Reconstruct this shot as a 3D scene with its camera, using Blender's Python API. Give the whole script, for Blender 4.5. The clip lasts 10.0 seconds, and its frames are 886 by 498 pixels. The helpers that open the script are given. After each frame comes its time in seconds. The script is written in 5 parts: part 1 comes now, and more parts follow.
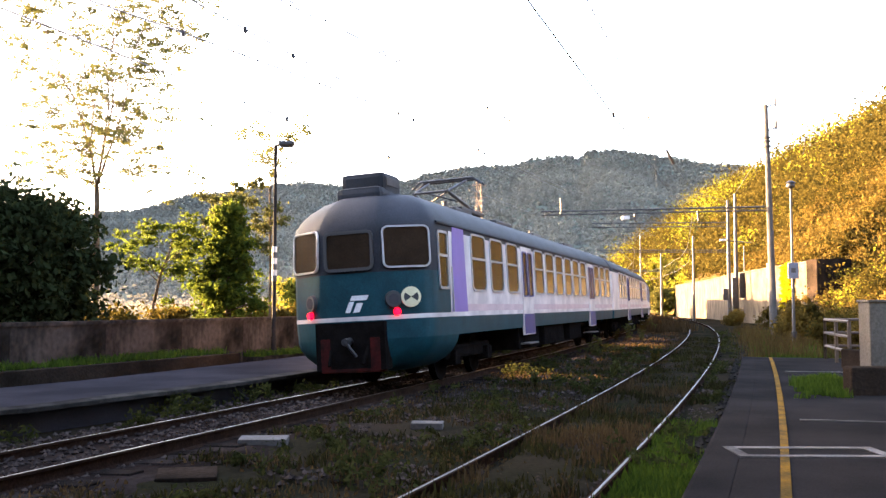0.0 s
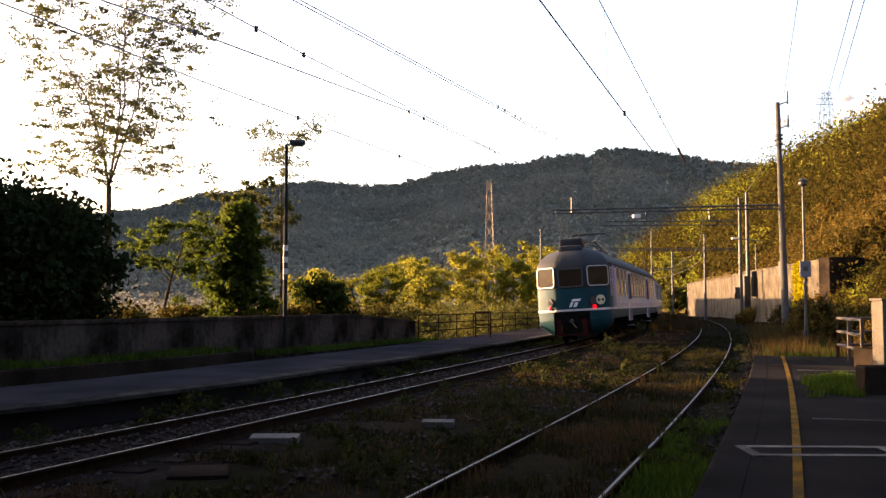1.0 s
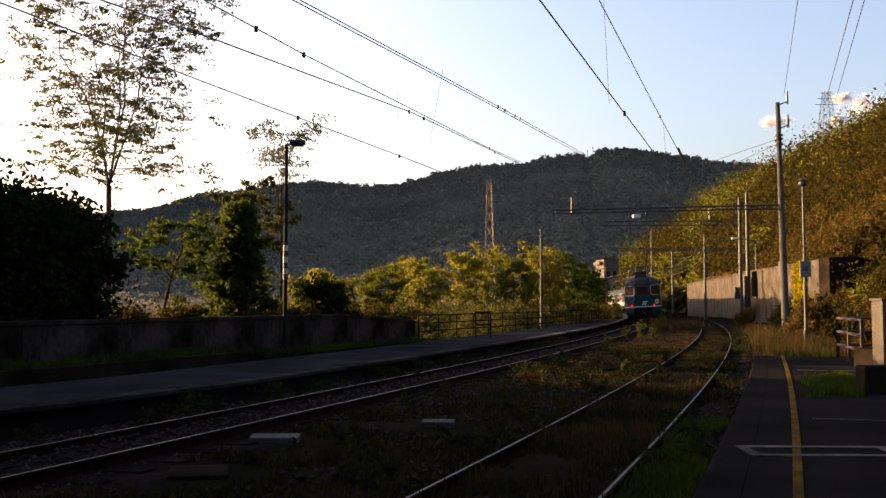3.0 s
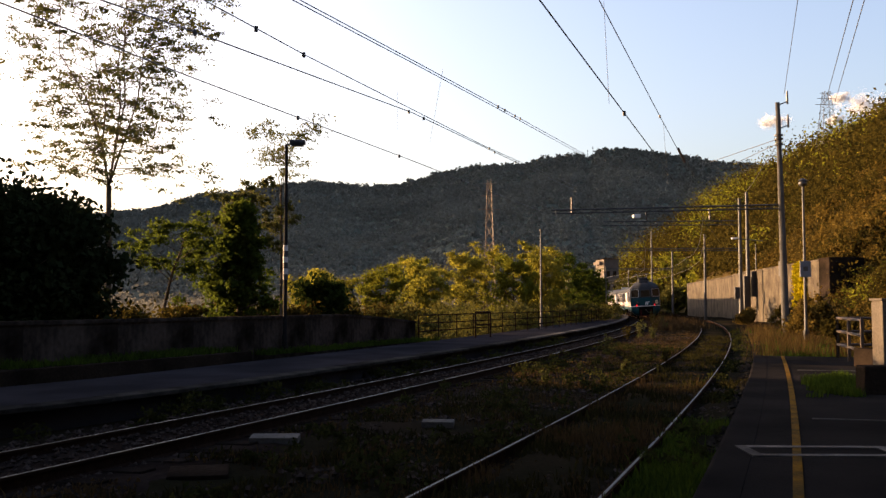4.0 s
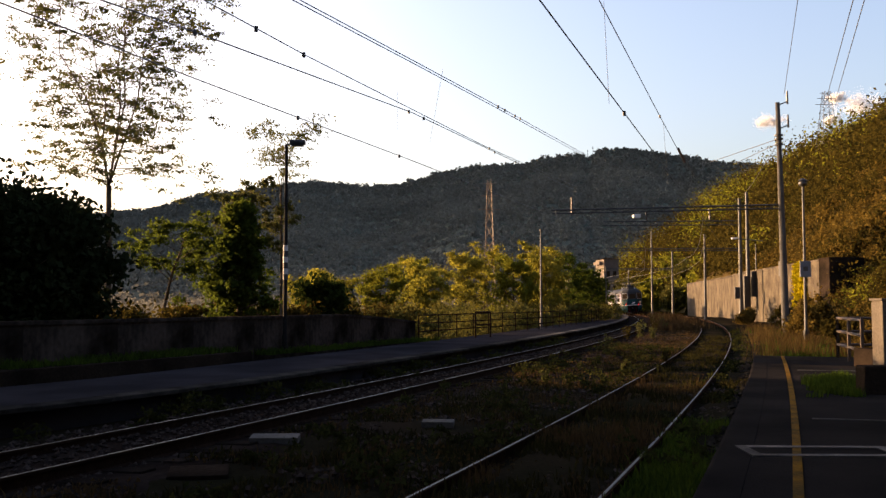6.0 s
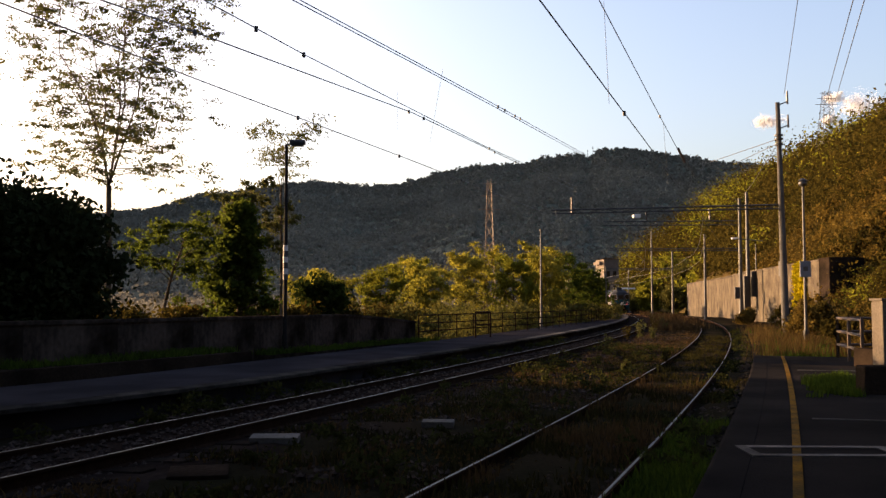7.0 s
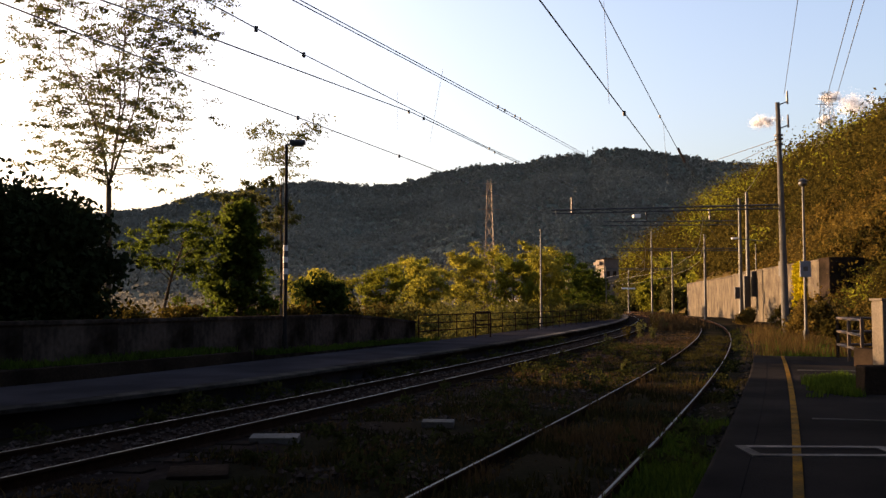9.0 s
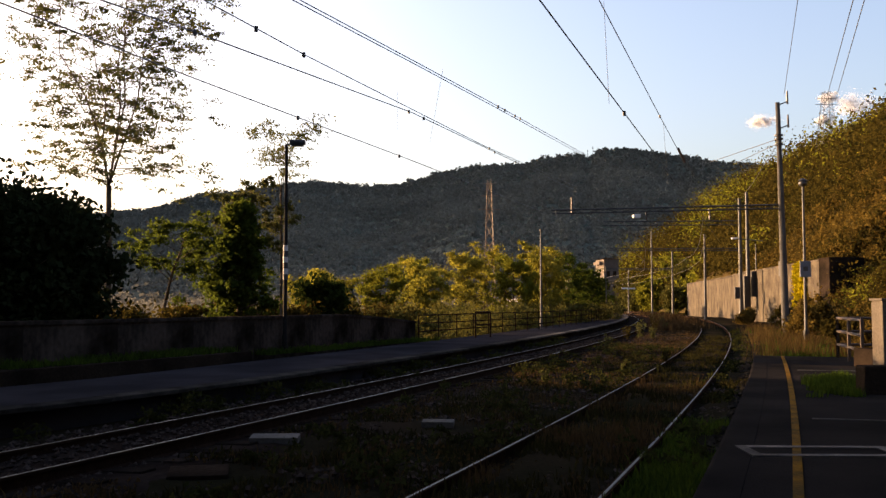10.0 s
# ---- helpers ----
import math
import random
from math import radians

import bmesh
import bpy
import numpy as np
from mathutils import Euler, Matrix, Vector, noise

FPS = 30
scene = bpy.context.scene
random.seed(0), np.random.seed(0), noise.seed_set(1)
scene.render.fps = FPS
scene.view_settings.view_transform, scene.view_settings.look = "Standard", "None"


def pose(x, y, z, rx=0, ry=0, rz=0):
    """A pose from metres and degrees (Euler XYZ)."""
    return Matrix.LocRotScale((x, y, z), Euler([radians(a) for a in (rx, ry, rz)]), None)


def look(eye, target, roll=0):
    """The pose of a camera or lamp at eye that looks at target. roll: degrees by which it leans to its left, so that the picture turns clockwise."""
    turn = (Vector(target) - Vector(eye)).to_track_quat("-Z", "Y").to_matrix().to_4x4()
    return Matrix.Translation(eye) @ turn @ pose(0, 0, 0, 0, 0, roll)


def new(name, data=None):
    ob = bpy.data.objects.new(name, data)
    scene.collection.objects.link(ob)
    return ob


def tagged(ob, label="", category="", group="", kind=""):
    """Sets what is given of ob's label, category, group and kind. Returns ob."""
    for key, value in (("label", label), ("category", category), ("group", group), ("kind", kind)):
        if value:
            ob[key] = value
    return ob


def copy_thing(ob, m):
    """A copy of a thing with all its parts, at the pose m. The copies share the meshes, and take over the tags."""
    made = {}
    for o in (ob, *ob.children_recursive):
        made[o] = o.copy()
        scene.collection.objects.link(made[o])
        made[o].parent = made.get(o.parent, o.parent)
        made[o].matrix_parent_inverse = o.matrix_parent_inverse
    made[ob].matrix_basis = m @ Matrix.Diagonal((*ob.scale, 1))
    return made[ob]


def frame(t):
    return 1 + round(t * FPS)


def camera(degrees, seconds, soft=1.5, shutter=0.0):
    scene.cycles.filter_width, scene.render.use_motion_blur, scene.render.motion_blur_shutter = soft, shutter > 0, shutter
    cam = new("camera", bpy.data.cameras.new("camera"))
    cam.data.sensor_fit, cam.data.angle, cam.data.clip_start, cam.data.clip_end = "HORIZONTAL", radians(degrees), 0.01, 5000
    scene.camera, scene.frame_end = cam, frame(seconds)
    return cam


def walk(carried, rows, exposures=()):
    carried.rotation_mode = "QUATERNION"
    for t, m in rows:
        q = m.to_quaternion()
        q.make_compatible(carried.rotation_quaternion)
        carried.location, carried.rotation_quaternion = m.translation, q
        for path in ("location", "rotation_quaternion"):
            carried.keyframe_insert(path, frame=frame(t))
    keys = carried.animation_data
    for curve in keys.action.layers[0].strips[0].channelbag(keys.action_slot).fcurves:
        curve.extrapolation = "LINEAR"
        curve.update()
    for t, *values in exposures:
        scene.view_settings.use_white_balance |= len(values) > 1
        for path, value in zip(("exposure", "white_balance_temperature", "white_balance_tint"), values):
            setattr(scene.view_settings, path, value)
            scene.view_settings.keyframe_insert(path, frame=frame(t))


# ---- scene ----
# ---- camera ----
cam = camera(51.1, 10.0, soft=1.4)
EYE = (0.0, 0.0, 1.62)
walk(cam, [(0.0, pose(*EYE, 93.44, 0, -0.66)), (0.2, pose(*EYE, 93.37, 0, -0.12)), (0.4, pose(*EYE, 93.35, 0, 0)),
           (5.0, pose(*EYE, 93.35, 0, 0)), (10.0, pose(*EYE, 93.35, 0, 0))],
     exposures=[(0.0, 4.75, 7250, 23), (0.3, 4.2, 7250, 23), (0.6, 3.5, 7250, 23), (1.0, 2.93, 7300, 24), (1.5, 2.5, 7300, 24), (2.0, 2.25, 7300, 24), (2.5, 2.08, 7300, 24), (3.5, 2.02, 7300, 24), (10.0, 2.02, 7300, 24)])

# ---- light: low evening sun from the left, clear sky ----
SUN_EL, SUN_AZ = radians(10.5), radians(-60)          # azimuth from +y towards +x
to_sun = Vector((math.sin(SUN_AZ) * math.cos(SUN_EL), math.cos(SUN_AZ) * math.cos(SUN_EL), math.sin(SUN_EL)))
world = bpy.data.worlds.new("evening_sky")
scene.world = world
world.use_nodes = True
wn = world.node_tree
sky = wn.nodes.new("ShaderNodeTexSky")
sky.sky_type = "NISHITA"
sky.sun_disc = False
sky.sun_elevation, sky.sun_rotation = SUN_EL, SUN_AZ
sky.air_density, sky.dust_density, sky.ozone_density = 1.0, 4.4, 2.2
wn.links.new(sky.outputs[0], wn.nodes["Background"].inputs[0])
wn.nodes["Background"].inputs[1].default_value = 0.12
sun = new("sun", bpy.data.lights.new("sun", "SUN"))
sun.data.energy, sun.data.angle, sun.data.color = 4.2, radians(0.5), (1.0, 0.7, 0.38)
sun.matrix_world = look((0, 0, 60), Vector((0, 0, 60)) - to_sun)


# ---- materials ----
def material(name, colour, rough=0.7, metal=0.0, vary=0.25, scale=4.0, bump=0.0, stain=None, per=None, fine=40.0, spec=0.5, stretch=1.0):
    """Procedural surface: two scales of noise on the colour, a bump, and random shade per object or per island."""
    m = bpy.data.materials.new(name)
    m.use_nodes = True
    nt = m.node_tree
    n, l = nt.nodes, nt.links
    b = n["Principled BSDF"]
    tc = n.new("ShaderNodeTexCoord")
    big = n.new("ShaderNodeTexNoise")
    big.inputs["Scale"].default_value, big.inputs["Detail"].default_value = scale, 4
    small = n.new("ShaderNodeTexNoise")
    small.inputs["Scale"].default_value, small.inputs["Detail"].default_value = fine, 3
    mp = n.new("ShaderNodeMapping")
    mp.inputs["Scale"].default_value = (1, 1, stretch)
    l.new(tc.outputs["Object"], mp.inputs["Vector"])
    l.new(mp.outputs["Vector"], big.inputs["Vector"])
    l.new(mp.outputs["Vector"], small.inputs["Vector"])
    ramp = n.new("ShaderNodeValToRGB")
    c2 = stain or tuple(c * (1 - vary) for c in colour)
    ramp.color_ramp.elements[0].position, ramp.color_ramp.elements[1].position = 0.35, 0.65
    ramp.color_ramp.elements[0].color, ramp.color_ramp.elements[1].color = (*c2, 1), (*colour, 1)
    l.new(big.outputs["Fac"], ramp.inputs["Fac"])
    mul = n.new("ShaderNodeMix")
    mul.data_type, mul.blend_type = "RGBA", "MULTIPLY"
    mul.inputs["Factor"].default_value = min(1.0, vary * 2)
    l.new(ramp.outputs["Color"], mul.inputs["A"])
    grain = n.new("ShaderNodeMapRange")
    grain.inputs["From Min"].default_value, grain.inputs["From Max"].default_value = 0.3, 0.7
    grain.inputs["To Min"].default_value, grain.inputs["To Max"].default_value = 0.6, 1.15
    l.new(small.outputs["Fac"], grain.inputs["Value"])
    l.new(grain.outputs["Result"], mul.inputs["B"])
    out = mul.outputs["Result"]
    if per:
        if per == "object":
            rnd = n.new("ShaderNodeObjectInfo").outputs["Random"]
        else:
            rnd = n.new("ShaderNodeNewGeometry").outputs["Random Per Island"]
        hsv = n.new("ShaderNodeHueSaturation")
        mr = n.new("ShaderNodeMapRange")
        mr.inputs["To Min"].default_value, mr.inputs["To Max"].default_value = 0.55, 1.35
        l.new(rnd, mr.inputs["Value"])
        l.new(mr.outputs["Result"], hsv.inputs["Value"])
        l.new(out, hsv.inputs["Color"])
        out = hsv.outputs["Color"]
    l.new(out, b.inputs["Base Color"])
    b.inputs["Roughness"].default_value, b.inputs["Metallic"].default_value = rough, metal
    b.inputs["Specular IOR Level"].default_value = spec
    if bump:
        bp = n.new("ShaderNodeBump")
        bp.inputs["Strength"].default_value = bump
        bp.inputs["Distance"].default_value = 0.02
        l.new(small.outputs["Fac"], bp.inputs["Height"])
        l.new(bp.outputs["Normal"], b.inputs["Normal"])
    return m


def leaf_material(name, a, b2, translucent=0.45, patch=0.45):
    """Leaves: each leaf its own shade between two colours, part of the light passes through."""
    m = bpy.data.materials.new(name)
    m.use_nodes = True
    nt = m.node_tree
    n, l = nt.nodes, nt.links
    n.remove(n["Principled BSDF"])
    geo = n.new("ShaderNodeNewGeometry")
    tc = n.new("ShaderNodeTexCoord")
    noi = n.new("ShaderNodeTexNoise")
    noi.inputs["Scale"].default_value = patch
    l.new(tc.outputs["Object"], noi.inputs["Vector"])
    add = n.new("ShaderNodeMath")
    add.operation = "MULTIPLY_ADD"
    add.inputs[1].default_value = 0.5
    l.new(geo.outputs["Random Per Island"], add.inputs[0])
    sub = n.new("ShaderNodeMapRange")
    sub.inputs["From Min"].default_value, sub.inputs["From Max"].default_value = 0.3, 0.7
    sub.inputs["To Max"].default_value = 0.5
    l.new(noi.outputs["Fac"], sub.inputs["Value"])
    l.new(sub.outputs["Result"], add.inputs[2])
    ramp = n.new("ShaderNodeValToRGB")
    ramp.color_ramp.elements[0].color, ramp.color_ramp.elements[1].color = (*a, 1), (*b2, 1)
    l.new(add.outputs["Value"], ramp.inputs["Fac"])
    d = n.new("ShaderNodeBsdfDiffuse")
    t = n.new("ShaderNodeBsdfTranslucent")
    mix = n.new("ShaderNodeMixShader")
    mix.inputs["Fac"].default_value = translucent
    l.new(ramp.outputs["Color"], d.inputs["Color"])
    l.new(ramp.outputs["Color"], t.inputs["Color"])
    l.new(d.outputs[0], mix.inputs[1])
    l.new(t.outputs[0], mix.inputs[2])
    l.new(mix.outputs[0], n["Material Output"].inputs["Surface"])
    return m


def lamp_material(name, colour, strength):
    m = bpy.data.materials.new(name)
    m.use_nodes = True
    b = m.node_tree.nodes["Principled BSDF"]
    b.inputs["Base Color"].default_value = (*colour, 1)
    b.inputs["Emission Color"].default_value = (*colour, 1)
    b.inputs["Emission Strength"].default_value = strength
    return m


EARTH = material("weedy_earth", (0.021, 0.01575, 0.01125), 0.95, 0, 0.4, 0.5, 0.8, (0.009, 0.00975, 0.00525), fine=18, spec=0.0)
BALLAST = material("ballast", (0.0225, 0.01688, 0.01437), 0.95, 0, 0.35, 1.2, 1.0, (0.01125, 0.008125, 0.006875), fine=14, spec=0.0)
STONE = material("ballast_stone", (0.0589, 0.04495, 0.03875), 0.9, 0, 0.3, 9, 0.4, (0.0217, 0.01628, 0.01395), per="island", spec=0.0)
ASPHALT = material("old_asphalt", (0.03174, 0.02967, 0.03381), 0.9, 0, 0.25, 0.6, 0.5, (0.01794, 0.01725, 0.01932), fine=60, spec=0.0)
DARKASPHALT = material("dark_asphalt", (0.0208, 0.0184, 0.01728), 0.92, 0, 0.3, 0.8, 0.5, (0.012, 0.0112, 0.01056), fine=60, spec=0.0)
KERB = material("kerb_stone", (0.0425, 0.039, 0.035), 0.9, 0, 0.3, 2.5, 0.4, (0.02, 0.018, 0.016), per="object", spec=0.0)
WALLSTONE = material("streaked_wall_concrete", (0.098, 0.08, 0.057), 0.92, 0, 0.4, 0.9, 0.6, (0.045, 0.035, 0.025), fine=14, spec=0.08, stretch=0.9)
MASTGREY = material("mast_concrete", (0.095, 0.09, 0.084), 0.9, 0, 0.3, 1.5, 0.4, (0.07, 0.063, 0.056), fine=25, spec=0.08)
CONCRETE = material("concrete", (0.129, 0.1116, 0.08928), 0.9, 0, 0.35, 0.7, 0.5, (0.0744, 0.062, 0.0496), fine=25, spec=0.08)
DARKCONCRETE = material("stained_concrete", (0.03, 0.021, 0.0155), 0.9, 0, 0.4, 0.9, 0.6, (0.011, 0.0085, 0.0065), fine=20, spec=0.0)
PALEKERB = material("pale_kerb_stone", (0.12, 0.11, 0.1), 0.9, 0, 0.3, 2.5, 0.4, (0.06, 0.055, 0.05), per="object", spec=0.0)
BACKWALL = material("stained_wall_render", (0.055, 0.041, 0.033), 0.92, 0, 0.45, 1.1, 0.7, (0.009, 0.007, 0.0055), fine=9, spec=0.0, stretch=0.75)
STEEL = material("rail_head", (0.05, 0.045, 0.041), 0.4, 1.0, 0.25, 3)
DULLSTEEL = material("dull_rail_head", (0.08, 0.069, 0.06), 0.5, 1.0, 0.3, 3)
RUST = material("rusty_steel", (0.03, 0.018, 0.0125), 0.9, 0.0, 0.4, 6, 0.3, (0.02, 0.012, 0.009), spec=0.0)
# Silhouette tone: the shaded side of the lamp post put into the colour.
SHADEPOLE = material("shade_dark_pole", (0.016, 0.014, 0.0135), 0.8, 0.0, 0.3, 5, spec=0.08)
GALV = material("galvanised_steel", (0.0702, 0.0675, 0.0648), 0.6, 0.3, 0.2, 5)
DARKMETAL = material("dark_metal", (0.05, 0.05, 0.052), 0.55, 0.6, 0.3, 5)
SLEEPER = material("sleeper_wood", (0.024, 0.018, 0.015), 0.9, 0, 0.4, 5, 0.6, (0.014, 0.011, 0.009), per="object", spec=0.0)
YELLOWPAINT = material("worn_yellow_paint", (0.16, 0.075, 0.003), 0.9, 0, 0.5, 3.5, 0.2, (0.06, 0.035, 0.006), spec=0.03)
BANDWHITE = material("grubby_band_white", (0.5, 0.48, 0.45), 0.7, 0, 0.3, 6)
WHITEPAINT = material("white_paint", (0.7, 0.7, 0.68), 0.6, 0, 0.25, 5)
BLACKPAINT = material("black_paint", (0.02, 0.02, 0.022), 0.6, 0, 0.2, 5)
BARK = material("bark", (0.1, 0.07, 0.045), 0.95, 0, 0.4, 3, 0.8, (0.05, 0.035, 0.022), spec=0.08)
WIRE = material("copper_wire", (0.06, 0.055, 0.05), 0.6, 0.5, 0.1, 3)
CERAMIC = material("insulator", (0.05, 0.035, 0.03), 0.5, 0, 0.2, 8)
HILLSOIL = material("hillside_soil", (0.0715, 0.04675, 0.01925), 0.95, 0, 0.4, 0.12, 0.6, (0.0385, 0.03575, 0.01375), fine=1.5, spec=0.0)
# Pale greyish floor: the haze over the far hills is put into the colour.
FARSOIL = material("far_wood_floor_hazed", (0.091, 0.0975, 0.078), 1.0, 0, 0.3, 0.02, 0, (0.065, 0.0715, 0.0559), fine=0.2, spec=0.0)
PLASTER = material("house_plaster", (0.1215, 0.09315, 0.0729), 0.9, 0, 0.2, 1.0, 0.2)
ROOFTILE = material("roof_tile", (0.3, 0.1, 0.06), 0.85, 0, 0.35, 3, 0.4)
SIGNBLUE = material("sign_back", (0.16, 0.18, 0.22), 0.5, 0.3, 0.15, 4)
TEAL = material("teal_paint", (0.00225, 0.045, 0.0585), 0.5, 0, 0.35, 2.2, 0.05, spec=0.15)
CARWHITE = material("grubby_white_paint", (0.6, 0.545, 0.505), 0.45, 0, 0.14, 1.6, 0.03, (0.36, 0.32, 0.31))
CARGREY = material("grey_roof_paint", (0.02992, 0.03155, 0.0359), 0.65, 0, 0.35, 1.4, 0.1, spec=0.12)
PURPLE = material("lilac_paint", (0.16, 0.11, 0.32), 0.45, 0, 0.15, 2.0)
DOORBLUE = material("door_blue_paint", (0.022, 0.03, 0.13), 0.5, 0, 0.2, 2.0)
UNDER = material("grime_and_shade_black", (0.0091, 0.0077, 0.007), 0.95, 0.0, 0.4, 5, 0.4, spec=0.0)
REDBEAM = material("red_buffer_beam", (0.05, 0.006, 0.005), 0.9, 0, 0.45, 4, 0.2, (0.02, 0.005, 0.004), spec=0.1)
GLASS = material("dusty_window_glass", (0.03, 0.019, 0.012), 0.22, 0, 0.3, 3, spec=0.2)
RUBBER = material("window_rubber", (0.03, 0.03, 0.03), 0.7, 0, 0.1, 5)
CHROME = material("aluminium_frame", (0.38, 0.38, 0.38), 0.45, 0.5, 0.1, 5)
CREAM = material("cream_disc", (0.65, 0.58, 0.36), 0.5, 0, 0.15, 5)
RUSTPIPE = material("brown_painted_pipe", (0.0672, 0.0378, 0.021), 0.7, 0.1, 0.3, 5)
PYLONSTEEL = material("pylon_steel", (0.182, 0.126, 0.0875), 0.7, 0.2, 0.2, 1)
TAILRED = lamp_material("tail_light_red", (1.0, 0.004, 0.012), 0.4)
HEADGLASS = material("headlight_glass", (0.048, 0.048, 0.054), 0.2, 0, 0.1, 5)
GREEN = leaf_material("green_leaf", (0.0195, 0.0325, 0.0065), (0.078, 0.0975, 0.013), 0.55)
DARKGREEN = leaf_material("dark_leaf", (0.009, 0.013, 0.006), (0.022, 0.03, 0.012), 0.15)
YELLOWLEAF = leaf_material("autumn_yellow_leaf", (0.075, 0.082, 0.011), (0.2, 0.19, 0.021), 0.5)
LOCUST = leaf_material("locust_leaf", (0.032, 0.04, 0.015), (0.105, 0.1, 0.03), 0.5)
BROWNLEAF = leaf_material("dry_slope_leaf", (0.056, 0.039, 0.01), (0.138, 0.09, 0.02), 0.35)
# Leaves lightened and greyed so that their colour carries the distance haze.
FARLEAF = leaf_material("far_wood_leaf_hazed", (0.08238, 0.0839, 0.0717), (0.1709, 0.1602, 0.1312), 0.3, 0.009)
OLIVELEAF = leaf_material("olive_slope_leaf", (0.024, 0.021, 0.006), (0.068, 0.05, 0.0105), 0.4)
DARKGRASS = leaf_material("dark_weed_blade", (0.0085, 0.0078, 0.0033), (0.034, 0.031, 0.0105), 0.35)
RIVERLEAF = leaf_material("riverside_leaf", (0.085, 0.088, 0.015), (0.31, 0.265, 0.035), 0.55)
GRASS = leaf_material("grass_blade", (0.0125, 0.0225, 0.005), (0.05625, 0.09, 0.01125), 0.4)
DRYWEED = leaf_material("dry_weed_blade", (0.0162, 0.01148, 0.00675), (0.07425, 0.04725, 0.0216), 0.35)
DRYGRASS = leaf_material("dry_grass_blade", (0.0195, 0.0117, 0.00585), (0.0845, 0.05525, 0.0195), 0.4)
SLOPETREE = leaf_material("dull_green_leaf", (0.03, 0.036, 0.011), (0.13, 0.115, 0.03), 0.4)
SHRUB = leaf_material("glossy_shrub_leaf", (0.007, 0.012, 0.0035), (0.034, 0.048, 0.01), 0.3)
CLOUD = leaf_material("cloud_white", (0.8, 0.8, 0.82), (0.9, 0.9, 0.9), 0.5)
IVY = leaf_material("yellow_creeper_leaf", (0.21, 0.175, 0.007), (0.385, 0.294, 0.0105), 0.4)


# ---- plan of the line: a left-hand curve ----
def main_x(y):
    return -8.15 + 0.4 * y - (0.00101 * y * y if y > 0 else 0)


def slope(y):
    return 0.4 - (0.00202 * y if y > 0 else 0)


def rail_point(y, off, z=0.0):
    """A point off metres to the right of the main line's centre."""
    s = slope(y)
    k = 1 / math.hypot(1, s)
    return (main_x(y) + off * k, y - off * s * k, z)


def siding_off(y):
    return 5.25 - 0.0035 * min(y, 120)


# ---- mesh helpers ----
def mesh_object(name, verts, faces, mats, parent=None, label="", slots=None, smooth=False):
    me = bpy.data.meshes.new(name)
    me.from_pydata([tuple(v) for v in verts], [], faces)
    for m in (mats if isinstance(mats, (list, tuple)) else [mats]):
        me.materials.append(m)
    if slots is not None:
        me.polygons.foreach_set("material_index", slots)
    if smooth:
        me.polygons.foreach_set("use_smooth", [True] * len(me.polygons))
    me.update()
    ob = new(name, me)
    if parent:
        ob.parent = parent
    if label:
        ob["label"] = label
    return ob


def part(name, bm, mat, parent=None, label="", smooth=False):
    me = bpy.data.meshes.new(name)
    bmesh.ops.recalc_face_normals(bm, faces=bm.faces)
    bm.to_mesh(me)
    bm.free()
    me.materials.append(mat)
    if smooth:
        me.polygons.foreach_set("use_smooth", [True] * len(me.polygons))
    ob = new(name, me)
    if parent:
        ob.parent = parent
    if label:
        ob["label"] = label
    return ob


def add_box(bm, x0, x1, y0, y1, z0, z1, bevel=0.0, m=None):
    r = bmesh.ops.create_cube(bm, size=1)
    t = Matrix.Translation(((x0 + x1) / 2, (y0 + y1) / 2, (z0 + z1) / 2)) @ Matrix.Diagonal((x1 - x0, y1 - y0, z1 - z0, 1))
    if m:
        t = m @ t
    bmesh.ops.transform(bm, matrix=t, verts=r["verts"])
    if bevel:
        es = {e for v in r["verts"] for e in v.link_edges}
        bmesh.ops.bevel(bm, geom=list(es), offset=bevel, segments=2, affect="EDGES", profile=0.6)


def box(x0, x1, y0, y1, z0, z1, bevel=0.0, m=None):
    bm = bmesh.new()
    add_box(bm, x0, x1, y0, y1, z0, z1, bevel, m)
    return bm


def add_rod(bm, a, b, r0, r1=None, sides=8):
    a, b = Vector(a), Vector(b)
    d = b - a
    m = Matrix.Translation((a + b) / 2) @ d.to_track_quat("Z", "Y").to_matrix().to_4x4()
    bmesh.ops.create_cone(bm, cap_ends=True, segments=sides, radius1=r0, radius2=r0 if r1 is None else r1, depth=d.length, matrix=m)


def rod(a, b, r0, r1=None, sides=8):
    bm = bmesh.new()
    add_rod(bm, a, b, r0, r1, sides)
    return bm


def sweep(name, profile, y0, y1, step, mat, parent=None, offset=None, label=""):
    """Profile of (offset, z) points, open or closed, carried along the line."""
    ys = np.linspace(y0, y1, max(2, int((y1 - y0) / step) + 1))
    n = len(profile)
    verts, faces = [], []
    for y in ys:
        o = offset(y) if offset else 0.0
        verts += [rail_point(y, o + a, z) for a, z in profile]
    for i in range(len(ys) - 1):
        for j in range(n):
            a, b = i * n + j, i * n + (j + 1) % n
            faces.append((a, b, b + n, a + n))
    faces += [tuple(range(n - 1, -1, -1)), tuple(range((len(ys) - 1) * n, len(ys) * n))]
    return mesh_object(name, verts, faces, mat, parent, label)


def empty(name, m=None):
    ob = new(name)
    if m is not None:
        ob.matrix_basis = m
    return ob


